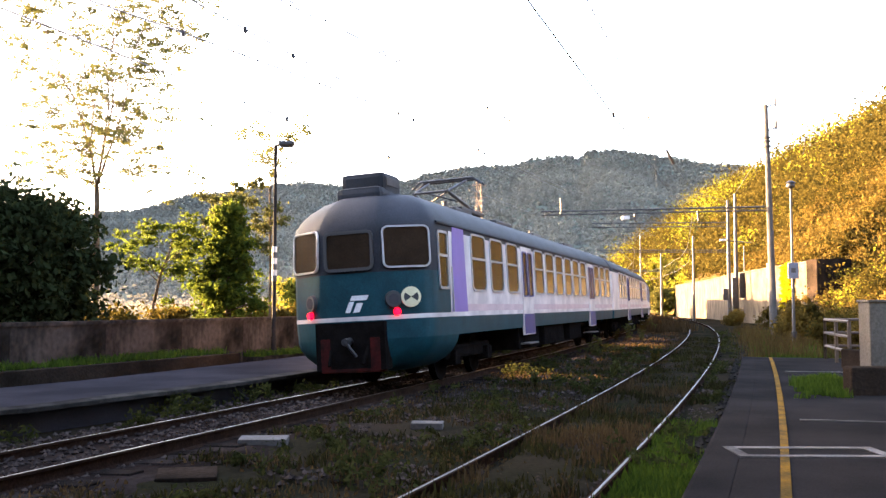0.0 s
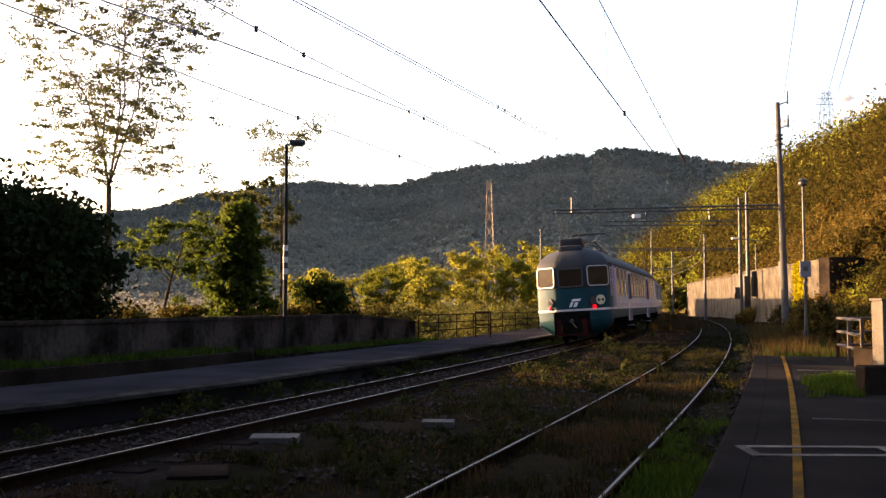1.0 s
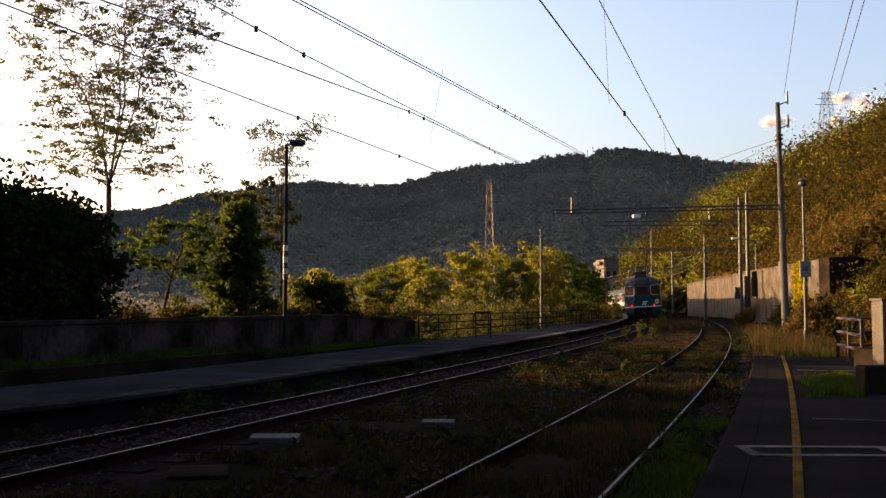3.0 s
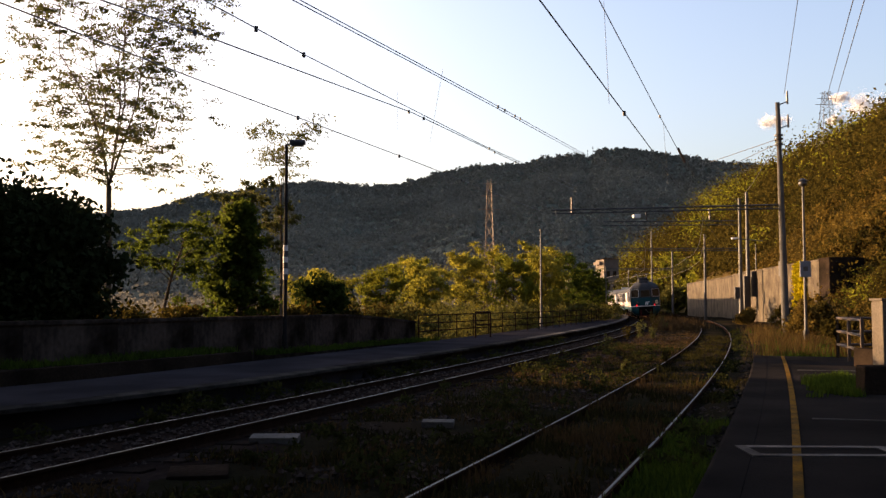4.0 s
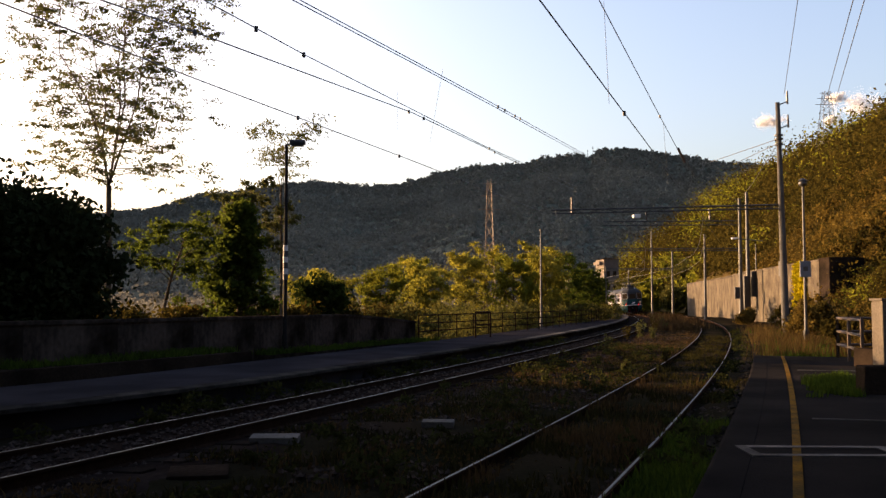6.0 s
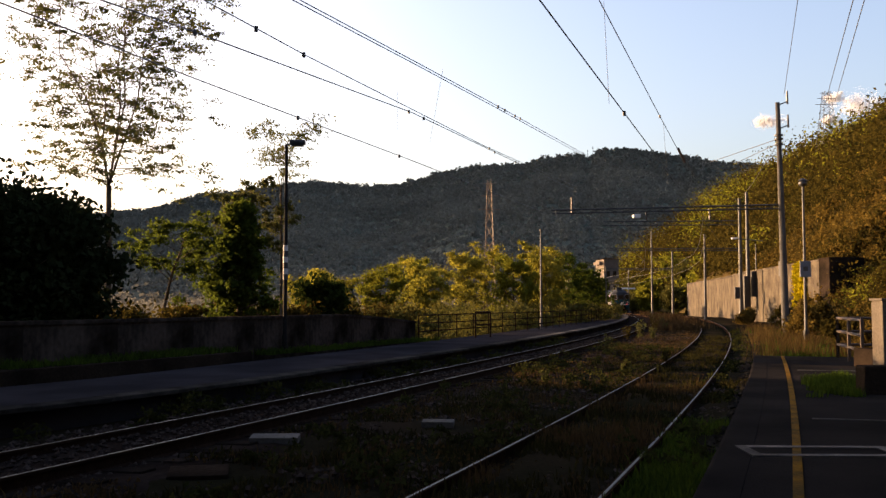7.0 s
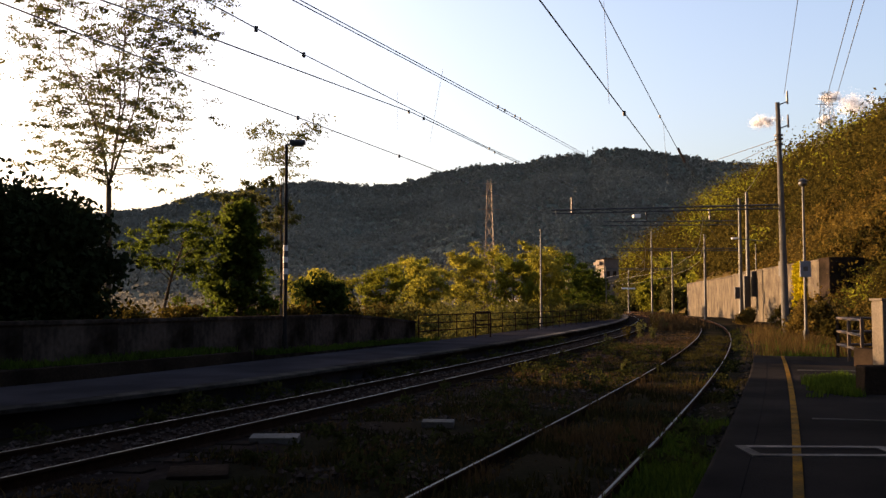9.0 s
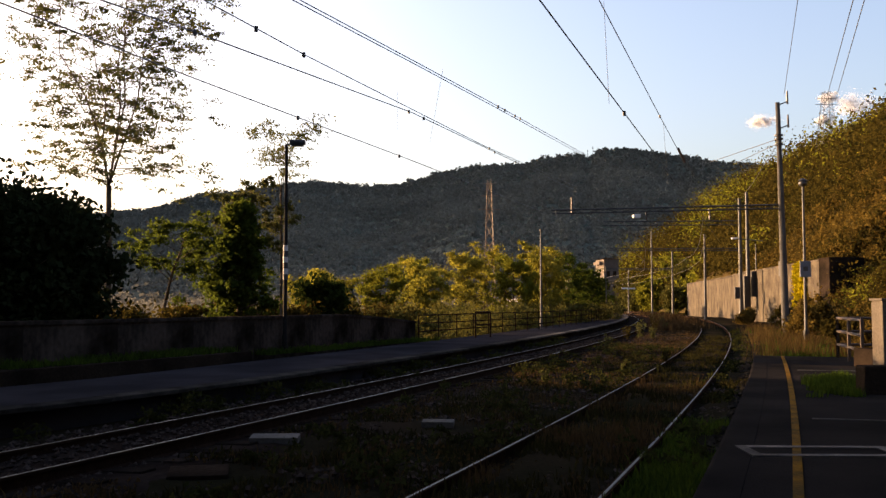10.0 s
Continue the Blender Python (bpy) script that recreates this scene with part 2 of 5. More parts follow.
# ---- leaves ----
def leaf_arrays(clumps, per, size, rng, flat=0.0, length=1.8, spread=1.7):
    """Folded diamond leaves thrown about clumps (x, y, z, radius)."""
    cl = np.array(clumps, float)
    idx = np.repeat(np.arange(len(cl)), per)
    n = len(idx)
    d = rng.normal(size=(n, 3))
    d /= np.linalg.norm(d, axis=1)[:, None]
    rad = cl[idx, 3] * np.minimum(spread, 0.15 + np.abs(rng.normal(size=n)) * 0.62)
    c = cl[idx, :3] + d * rad[:, None] * np.array([1, 1, 0.8 * (1 - flat) + 0.1])
    a = rng.normal(size=(n, 3))
    a[:, 2] -= 0.25
    a /= np.linalg.norm(a, axis=1)[:, None]
    b = np.cross(a, rng.normal(size=(n, 3)))
    b /= np.linalg.norm(b, axis=1)[:, None]
    nrm = np.cross(a, b)
    s = (size * (0.6 + 0.8 * rng.random(n)))[:, None]
    if cl.shape[1] > 4:
        s = s * cl[idx, 4][:, None]
    v = np.stack([c - a * s * length / 2, c + b * s * 0.5 + nrm * s * 0.15, c + a * s * length / 2, c - b * s * 0.5 + nrm * s * 0.15], 1)
    return v.reshape(-1, 3)


def leaves(name, clumps, per, size, mat, seed, parent=None, flat=0.0, label="", length=1.8, spread=1.7):
    v = leaf_arrays(clumps, per, size, np.random.default_rng(seed), flat, length, spread)
    n = len(v) // 4
    i = np.arange(n) * 4
    f = np.concatenate([np.stack([i, i + 1, i + 2], 1), np.stack([i, i + 2, i + 3], 1)])
    me = bpy.data.meshes.new(name)
    me.vertices.add(len(v))
    me.vertices.foreach_set("co", v.ravel())
    me.loops.add(f.size)
    me.loops.foreach_set("vertex_index", f.ravel())
    me.polygons.add(len(f))
    me.polygons.foreach_set("loop_start", np.arange(len(f)) * 3)
    me.update(calc_edges=True)
    me.materials.append(mat)
    ob = new(name, me)
    if parent:
        ob.parent = parent
    if label:
        ob["label"] = label
    return ob


def limb(bm, pts, r0, r1, sides=7):
    for i in range(len(pts) - 1):
        f0, f1 = i / (len(pts) - 1), (i + 1) / (len(pts) - 1)
        add_rod(bm, pts[i], pts[i + 1], r0 + (r1 - r0) * f0, r0 + (r1 - r0) * f1, sides)


def tree(name, x, y, z, height, crown_w, crown_from, mat, seed, label, category="tree", clumps=60, per=120, size=0.16,
         clump_r=0.6, trunk_r=0.12, lean=0.0, dense=False, group="", flat=0.0, rise=(0.15, 0.6)):
    """Tapered trunk, limbs, and a crown of clumps of single leaves round the ends of the limbs."""
    rng = random.Random(seed)
    root = empty(name, pose(x, y, z))
    bm = bmesh.new()
    top = height * 0.93
    spine = [Vector((lean * top * f + rng.uniform(-.1, .1) * f * crown_w * .4, rng.uniform(-.1, .1) * f * crown_w * .4, top * f)) for f in (0, .2, .4, .6, .8, 1)]
    limb(bm, spine, trunk_r, trunk_r * 0.18)
    ends = []
    n = max(7, clumps // 5)
    for i in range(n):
        f = crown_from + (0.97 - crown_from) * (i + rng.random()) / n
        j = min(4, int(f * 5))
        s = spine[j].lerp(spine[j + 1], f * 5 - j)
        a = i * 2.4 + rng.uniform(-.5, .5)
        g = (f - crown_from) / (1 - crown_from)
        reach = crown_w * (0.95 - 0.55 * abs(g - 0.4) ** 1.2 * 1.6) * rng.uniform(0.55, 1.05)
        if dense:
            reach = crown_w * (1.02 - 0.93 * g) * rng.uniform(0.5, 1.05)
        e = s + Vector((math.cos(a) * reach, math.sin(a) * reach, reach * rng.uniform(*rise) * (0.3 if dense else 1)))
        mid = s.lerp(e, 0.5) + Vector((0, 0, 0.1 * reach))
        limb(bm, [s, mid, e], trunk_r * 0.4 * (1.1 - f), trunk_r * 0.06, 5)
        for k in range(max(1, clumps // n)):
            q = s.lerp(e, rng.uniform(0.35, 1.05))
            w = clump_r * rng.uniform(0.5, 1.25)
            ends.append((q.x + rng.uniform(-w, w), q.y + rng.uniform(-w, w), q.z + rng.uniform(-w, w) * .7, w))
    part("trunk", bm, BARK, root, smooth=True)
    leaves("crown", ends, per, size, mat, seed, root, flat)
    return tagged(root, label, category, group)


# ---- ground and line ----
def ground_sheet():
    vs, fs = [], []
    xs = [-3000, -800, -200] + list(range(-60, 61, 4)) + [200, 800, 3000]
    ys = [-3000, -400, -60] + list(range(-20, 261, 4)) + [500, 1200, 4000]
    for y in ys:
        for x in xs:
            vs.append((x, y, -0.2 + 0.03 * noise.noise((x * .3, y * .3, 0))))
    w = len(xs)
    for j in range(len(ys) - 1):
        for i in range(w - 1):
            a = j * w + i
            fs.append((a, a + 1, a + w + 1, a + w))
    return tagged(mesh_object("ground", vs, fs, EARTH, smooth=True), "dark weedy earth beside the railway lines", "ground", kind="structure")


ground_sheet()
RAIL = [(-0.07, -0.16), (-0.07, -0.145), (-0.012, -0.125), (-0.012, -0.035), (-0.036, -0.025), (-0.036, 0.0),
        (0.036, 0.0), (0.036, -0.025), (0.012, -0.035), (0.012, -0.125), (0.07, -0.145), (0.07, -0.16)]
HEAD = [(-0.013, 0.0), (-0.013, 0.004), (0.013, 0.004), (0.013, 0.0)]


def track(name, off, y0, y1, cant, label, sleepers_to, bed, head):
    """Two rails on sleepers in a ballast bed; the right rail is raised by the cant."""
    root = empty(name)
    sweep("ballast_bed", [(-2.1, -0.24), (-1.5, -0.13 - cant * .4), (1.5, -0.13 + cant * .4), (2.1, -0.24)], y0, y1, 2.0, bed, root, off)
    for side in (-1, 1):
        up = side * cant / 2
        r = sweep("rail", [(a + side * 0.752, z + up) for a, z in RAIL], y0, y1, 1.5, RUST, root, off)
        sweep("rail_head", [(a + side * 0.752, z + up) for a, z in HEAD], y0, y1, 1.5, head, r, off, "polished steel running surface")
    me = None
    y = y0 + 1
    while y < sleepers_to:
        if me is None:
            first = part("sleeper", box(-1.3, 1.3, -0.12, 0.12, -0.14, 0.0, 0.012), SLEEPER, root)
            me = first.data
            ob = first
        else:
            ob = new("sleeper", me)
            ob.parent = root
        ob.matrix_basis = Matrix.Translation(rail_point(y, off(y), -0.14)) @ pose(0, 0, 0, 0, -math.degrees(math.atan(cant / 1.5)), -math.degrees(math.atan(slope(y))) + random.uniform(-1, 1))
        y += 0.62
    return tagged(root, label, "railway track", kind="structure")


CANT = 0.07
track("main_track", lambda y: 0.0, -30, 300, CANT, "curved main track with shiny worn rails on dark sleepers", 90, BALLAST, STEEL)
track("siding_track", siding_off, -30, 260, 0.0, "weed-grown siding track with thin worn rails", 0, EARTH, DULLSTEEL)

# platforms
P = 0.2


def platform_left():
    root = empty("platform_1")
    sweep("slab", [(-0.06, -0.25), (-0.06, P - 0.062), (-0.19, P - 0.062), (-0.19, P - 0.002), (-2.9, P), (-2.9, -0.25)], -30, 130, 2.0, ASPHALT, root, lambda y: -1.94 - max(0, 16 - y) * 0.12, label="grey worn asphalt surface")
    def edge(y):
        return Vector(rail_point(y, -1.94 - max(0, 16 - y) * 0.12))

    shapes = {}
    y = 2.0
    while y < 118:
        q, d = edge(y), edge(y + 0.2) - edge(y - 0.2)
        # kerbs past y = 37 are paler: sunlight on them put into the colour
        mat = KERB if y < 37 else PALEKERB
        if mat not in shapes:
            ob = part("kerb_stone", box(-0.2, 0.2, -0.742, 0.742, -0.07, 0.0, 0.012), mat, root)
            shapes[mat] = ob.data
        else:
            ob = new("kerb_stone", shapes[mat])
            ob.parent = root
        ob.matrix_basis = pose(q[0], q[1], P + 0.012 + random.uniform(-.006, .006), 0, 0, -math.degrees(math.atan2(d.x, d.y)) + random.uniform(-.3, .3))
        y += 1.5 * d.y / d.length
    tagged(root, "low grey asphalt platform edged with kerb stones", "platform", kind="structure")


platform_left()


def platform_right():
    root = empty("platform_2")
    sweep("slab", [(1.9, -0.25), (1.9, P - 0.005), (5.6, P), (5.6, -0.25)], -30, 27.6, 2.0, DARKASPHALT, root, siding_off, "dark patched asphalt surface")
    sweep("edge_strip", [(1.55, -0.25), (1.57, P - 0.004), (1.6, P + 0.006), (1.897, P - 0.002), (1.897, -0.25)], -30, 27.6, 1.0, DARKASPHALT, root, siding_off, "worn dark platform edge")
    sweep("yellow_line", [(2.26, P + 0.002), (2.26, P + 0.006), (2.34, P + 0.006), (2.34, P + 0.002)], -10, 27.4, 1.0, YELLOWPAINT, root, siding_off, "worn yellow safety line")
    tagged(root, "dark asphalt platform with a worn yellow line", "platform", kind="structure")


platform_right()


# ---- the wall behind the far platform ----
def wall_line(y):
    return -1.07 + 0.43 * (y - 35.8)


def back_wall():
    root = empty("wall_back")
    ys = np.linspace(4, 35.8, 14)
    for i in range(len(ys) - 1):
        a, b = Vector((wall_line(ys[i]), ys[i], 0)), Vector((wall_line(ys[i + 1]), ys[i + 1], 0))
        ang = math.degrees(math.atan(-0.43))
        L = (b - a).length
        m = Matrix.Translation(a) @ pose(0, 0, 0, 0, 0, ang)
        t0, t1 = (1.24 - max(0, v - 31.5) * 0.075 for v in (ys[i], ys[i + 1]))
        for nm, x0, x1, g, lo, hi in (("wall_panel", -0.3, 0.0, 0.006, None, -0.06), ("coping", -0.34, 0.04, 0.002, -0.06, 0.02)):
            vs = []
            for yy, tt in ((g, t0), (L - g, t1)):
                z0 = -0.25 if lo is None else tt + lo
                vs += [(x0, yy, z0), (x1, yy, z0), (x1, yy, tt + hi), (x0, yy, tt + hi)]
            ob = mesh_object(nm, vs, [(0, 1, 2, 3), (7, 6, 5, 4), (0, 4, 5, 1), (1, 5, 6, 2), (2, 6, 7, 3), (3, 7, 4, 0)], BACKWALL, root)
            ob.matrix_basis = m
    tagged(root, "dark stained concrete wall behind the platform", "wall", kind="structure")
    # the raised bed before the wall, with its kerb
    bed = empty("planting_bed")
    a0, a1 = 8.0, 24.0
    vs = []
    for y in np.linspace(a0, a1, 9):
        vs += [(wall_line(y) + 0.05, y, -0.2), (wall_line(y) + 0.05, y, P + 0.2), (wall_line(y) + 1.15, y - 0.2, P + 0.17), (wall_line(y) + 1.15, y - 0.2, -0.2)]
    fs = []
    for i in range(8):
        for j in range(3):
            k = i * 4 + j
            fs.append((k, k + 1, k + 5, k + 4))
    fs += [(0, 1, 2, 3), (35, 34, 33, 32)]
    mesh_object("soil", vs, fs, EARTH, bed)
    m = Matrix.Translation((wall_line(a0) + 1.15, a0 - 0.2, 0)) @ pose(0, 0, 0, 0, 0, math.degrees(math.atan(-0.43)))
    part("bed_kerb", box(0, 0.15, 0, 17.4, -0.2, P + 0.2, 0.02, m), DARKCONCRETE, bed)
    tagged(bed, "raised planting bed with a concrete kerb below the wall", "planting bed", kind="structure")


back_wall()


# ---- retaining wall beyond the siding ----
WALL = [(25.2, 62.0), (28.0, 85.0), (32.2, 107.0), (36.3, 138.0)]
WALL_TOP = 4.55


def wall_x(y):
    if y < 62:
        return 12.5 + (y - 20) * (12.7 / 42)
    for (x0, y0), (x1, y1) in zip(WALL, WALL[1:]):
        if y <= y1:
            return x0 + (x1 - x0) * (y - y0) / (y1 - y0)
    return 36.3 + (y - 138) * 0.08


def retaining_wall():
    root = empty("wall_retaining")
    for (x0, y0), (x1, y1) in zip(WALL, WALL[1:]):
        d = Vector((x1 - x0, y1 - y0, 0))
        n = max(2, round(d.length / 6))
        for i in range(n):
            a = Vector((x0, y0, 0)) + d * (i / n)
            L = d.length / n
            m = Matrix.Translation(a) @ pose(0, 0, 0, 0, 0, -math.degrees(math.atan2(d.x, d.y)))
            part("wall_panel", box(0, 0.6, 0.015, L - 0.015, -0.25, WALL_TOP - 0.12, 0.02, m), WALLSTONE, root)
            part("coping", box(-0.06, 0.7, 0.004, L - 0.004, WALL_TOP - 0.12, WALL_TOP + random.uniform(0, .05), 0.02, m), WALLSTONE, root)
    # the block's shaded faces are put into its darker concrete
    part("end_block", box(25.1, 27.4, 60.2, 61.9, -0.2, 4.62, 0.05), DARKCONCRETE, root, "end block with shade in its dark colour")
    tagged(root, "tall sunlit concrete retaining wall below the slope", "retaining wall", kind="structure")


retaining_wall()



# ---- the wooded slope above the wall ----
def slope_z(x, y):
    u = x - wall_x(y) - 0.5
    base = 0.1 if y < 58 or y > 142 else 4.3 if 64 < y < 138 else 0.1 + 4.2 * min(y - 58, (142 - y) * 1.5) / 6
    if u < 0:
        return base
    cap = 40 + 8 * noise.noise((x * .02, y * .02, 3))
    h = base + 0.78 * u * (1 if y > 50 else 0.6 + 0.4 * y / 50)
    h += 1.2 * noise.noise((x * .12, y * .12, 0)) * min(1, u / 6)
    return h if h < cap - 8 else cap - 8 * math.exp(-(h - cap + 8) / 8)


def hillside():
    ys = list(np.arange(14, 420, 3.0))
    us = list(np.arange(0, 60, 2.0)) + list(np.arange(60, 190, 8.0))
    vs, fs = [], []
    for y in ys:
        for u in us:
            x = wall_x(y) + 0.5 + u
            vs.append((x, y, slope_z(x, y)))
    w = len(us)
    for j in range(len(ys) - 1):
        for i in range(w - 1):
            a = j * w + i
            fs.append((a, a + 1, a + w + 1, a + w))
    tagged(mesh_object("hillside", vs, fs, HILLSOIL, smooth=True), "steep sunlit hillside with dry autumn scrub", "hillside", kind="structure")
    rng = random.Random(5)
    kinds = {"scrub": [], "hill_wood": [], "hill_bushes": []}
    for i in range(7000):
        y = 16 + 330 * rng.random() ** 1.5
        u = 0.4 + 85 * rng.random() ** 1.25
        x = wall_x(y) + 0.6 + u
        g = noise.noise((x * .045, y * .045, 7)) + 0.5 * noise.noise((x * .15, y * .15, 2))
        g += 0.22 if y > 105 else -0.22
        k = "scrub" if g < -0.05 else "hill_bushes" if g < 0.42 else "hill_wood"
        r = rng.uniform(0.35, 1.1) if k == "scrub" else rng.uniform(0.7, 2.4)
        r *= (0.8 + y / 160) * (0.6 if u < 4 else 1)
        lift = r * (0.3 if k == "scrub" else rng.uniform(0.4, 1.3))
        kinds[k].append((x, y, slope_z(x, y) + lift, r, min(1.2, max(0.28, y / 130))))
    for i in range(3900):
        y = 17 + 75 * rng.random()
        u = 30 * rng.random() ** 1.2
        x = wall_x(y) + 0.6 + u
        g = noise.noise((x * .12, y * .12, 7))
        r = rng.uniform(0.25, 0.85)
        kinds["scrub" if g < 0.1 else "hill_bushes"].append((x, y, slope_z(x, y) + r * 0.4, r, 0.38))
    for i in range(190):
        y, u = 30 + 75 * rng.random(), 2 + 42 * rng.random()
        x = wall_x(y) + 0.6 + u
        r = rng.uniform(0.9, 2.0)
        for q in range(4):
            kinds["hill_bushes"].append((x + rng.gauss(0, r * .5), y + rng.gauss(0, r * .5), slope_z(x, y) + r * rng.uniform(.3, 1.1), r * rng.uniform(.4, .8), 0.42))
    for i in range(260):
        y, u = 55 + 13 * rng.random(), 7 * rng.random()
        x = wall_x(y) + 0.7 + u
        r = rng.uniform(0.35, 0.9)
        kinds["scrub" if i % 3 else "hill_bushes"].append((x, y, slope_z(x, y) + r * 0.5, r, 0.5))
    for (name, mat, label, seed) in (("scrub", BROWNLEAF, "golden brown scrub covering the steep slope", 1), ("hill_bushes", OLIVELEAF, "olive green bushes scattered over the slope", 2),
                                     ("hill_wood", YELLOWLEAF, "yellow-green trees on the slope", 3)):
        tagged(leaves(name, kinds[name], 56, 0.32, mat, seed, spread=1.05), label, "scrub", kind="stuff")


hillside()

# ---- far hills ----
# Below k = -0.51 the ridge is unseen: a massif added to block sun.
RIDGE = [(-1.1, 0.1), (-0.86, 0.14), (-0.74, 0.36), (-0.66, 0.38), (-0.58, 0.24), (-0.51, 0.1), (-0.42, 0.088), (-0.33, 0.098), (-0.25, 0.117), (-0.137, 0.129), (-0.085, 0.125), (-0.05, 0.126), (-0.027, 0.132), (0.0, 0.14), (0.04, 0.147), (0.083, 0.149), (0.113, 0.156), (0.15, 0.159), (0.159, 0.1565),
         (0.17, 0.164), (0.195, 0.166), (0.225, 0.163), (0.26, 0.157), (0.31, 0.15), (0.42, 0.14), (0.6, 0.12), (0.9, 0.1)]


def ridge_at(k):
    for (a, ea), (b, eb) in zip(RIDGE, RIDGE[1:]):
        if k <= b:
            f = (k - a) / (b - a)
            f = f * f * (3 - 2 * f)
            return ea + (eb - ea) * max(0, f)
    return RIDGE[-1][1]


def far_height(k, d):
    f = min(1, max(0, (d - 300) / 800))
    return (ridge_at(k) + 0.0005) * 1100 * (0.15 * f + 0.85 * f ** 1.5) + f * (1 - f) * (70 * noise.noise((k * 7 + d * .0011, d * .0022, 1)) + 26 * noise.noise((k * 22, d * .008, 4))) - 1.2 + 4.2 * min(1, f * 10)


def far_hills():
    ks = np.linspace(-1.1, 0.9, 300)
    ds = list(np.linspace(300, 1100, 50)) + [1150, 1250, 1500, 1750, 2000]
    vs, fs = [], []
    for d in ds:
        for k in ks:
            z = far_height(k, d) if d <= 1100 else far_height(k, 1100) - (d - 1100) * 0.3
            # the added massif goes on rising behind, out of view, for its shade
            if d > 1100 and k < -0.51:
                z = max(z, ridge_at(k) * d)
            vs.append((k * d, d, z))
    w = len(ks)
    for j in range(len(ds) - 1):
        for i in range(w - 1):
            a = j * w + i
            fs.append((a, a + 1, a + w + 1, a + w))
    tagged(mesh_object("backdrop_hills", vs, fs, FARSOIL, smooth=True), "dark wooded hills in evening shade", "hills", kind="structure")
    rng = random.Random(9)
    cl = []
    for i in range(25000):
        k = rng.uniform(-0.5, 0.4)
        d = 320 + 785 * rng.random() ** 0.8
        r = (1.3 + 3.4 * rng.random() ** 2) * (0.6 + 0.4 * d / 700) * (1 if d < 950 else 0.75)
        cl.append((k * d, d, far_height(k, d) + r * rng.uniform(0, 0.5), r, 0.35 + d / 1000))
    for i in range(2600):
        k = rng.uniform(-0.5, 0.12)
        d = 110 + 215 * rng.random()
        r = rng.uniform(0.8, 2.6) * (0.5 + d / 400)
        cl.append((k * d, d, max(-0.6, far_height(k, d)) + r * 0.3, r, 0.15 + d / 700))
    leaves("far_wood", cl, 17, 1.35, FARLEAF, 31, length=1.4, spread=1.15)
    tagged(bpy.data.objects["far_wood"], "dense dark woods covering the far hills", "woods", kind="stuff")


far_hills()

# ---- trees and bushes on the river side ----
def feathery_tree(name, x, y, z, fork, stems, height, reach, mat, seed, label, trunk_r, sprays, per, size, low=0.0):
    """A trunk that forks into fanning stems; level sprays of fine leaflets hang along long side branches."""
    rng = random.Random(seed)
    root = empty(name, pose(x, y, z))
    bm = bmesh.new()
    limb(bm, [Vector((0, 0, 0)), Vector((0.05, 0, fork * .5)), Vector((0, 0, fork))], trunk_r, trunk_r * .75, 9)
    cl = []
    for i in range(stems):
        a = 6.283 * i / stems + rng.uniform(-.4, .4)
        out = reach * rng.uniform(.3, .62)
        top = height * rng.uniform(.84, 1.0)
        stem = [Vector((math.cos(a) * out * f ** .9 + rng.uniform(-.3, .3) * (f > 0), math.sin(a) * out * f ** .9, fork + (top - fork) * f)) for f in (0, .2, .4, .6, .8, 1)]
        limb(bm, stem, trunk_r * .34, trunk_r * .06, 6)
        for k in range(sprays // stems):
            f = min(.999, low + (1 - low) * rng.random() ** .9)
            j = int(f * 5)
            s = stem[j].lerp(stem[j + 1], f * 5 - j)
            b = a + rng.gauss(0, 1.0)
            r = reach * (1.0 - .5 * f) * rng.uniform(.3, 1.0)
            e = s + Vector((math.cos(b) * r, math.sin(b) * r, r * rng.uniform(-.3, .35)))
            mid = s.lerp(e, .55) + Vector((0, 0, .14 * r))
            limb(bm, [s, mid, e], trunk_r * .12, trunk_r * .03, 4)
            for q in range(4):
                g = rng.uniform(.4, 1.08)
                c = (s.lerp(mid, g / .55) if g < .55 else mid.lerp(e, (g - .55) / .45)) + Vector((rng.gauss(0, .16), rng.gauss(0, .16), rng.gauss(0, .09)))
                cl.append((c.x, c.y, c.z, rng.uniform(.2, .5)))
    part("trunk", bm, BARK, root, smooth=True)
    leaves("crown", cl, per, size, mat, seed, root, 0.75, "sparse feathery foliage", 2.3)
    return tagged(root, label, "tree")


feathery_tree("locust_tree", -11.6, 32, -0.2, 5.9, 5, 13.6, 4.3, LOCUST, 11, "tall slender locust tree with sparse feathery leaves", 0.12, 230, 32, 0.05, 0.0)
feathery_tree("thin_tree", -6.15, 35, -0.2, 6.0, 3, 9.5, 1.6, LOCUST, 12, "thin tree with a small sparse crown", 0.06, 40, 15, 0.05, 0.35)
tree("dark_crowned_tree", -7.1, 34.2, -0.2, 6.6, 1.9, 0.6, LOCUST, 14, "dark leafy tree crown above the creeper", clumps=70, per=70, size=0.075, clump_r=0.32, trunk_r=0.1, flat=0.4)
tree("ivy_clad_tree", -6.9, 31.5, -0.2, 5.7, 1.6, 0.06, GREEN, 13, "leafy green tree grown over with creeper", clumps=260, per=90, size=0.085, clump_r=0.27, trunk_r=0.13, dense=True)
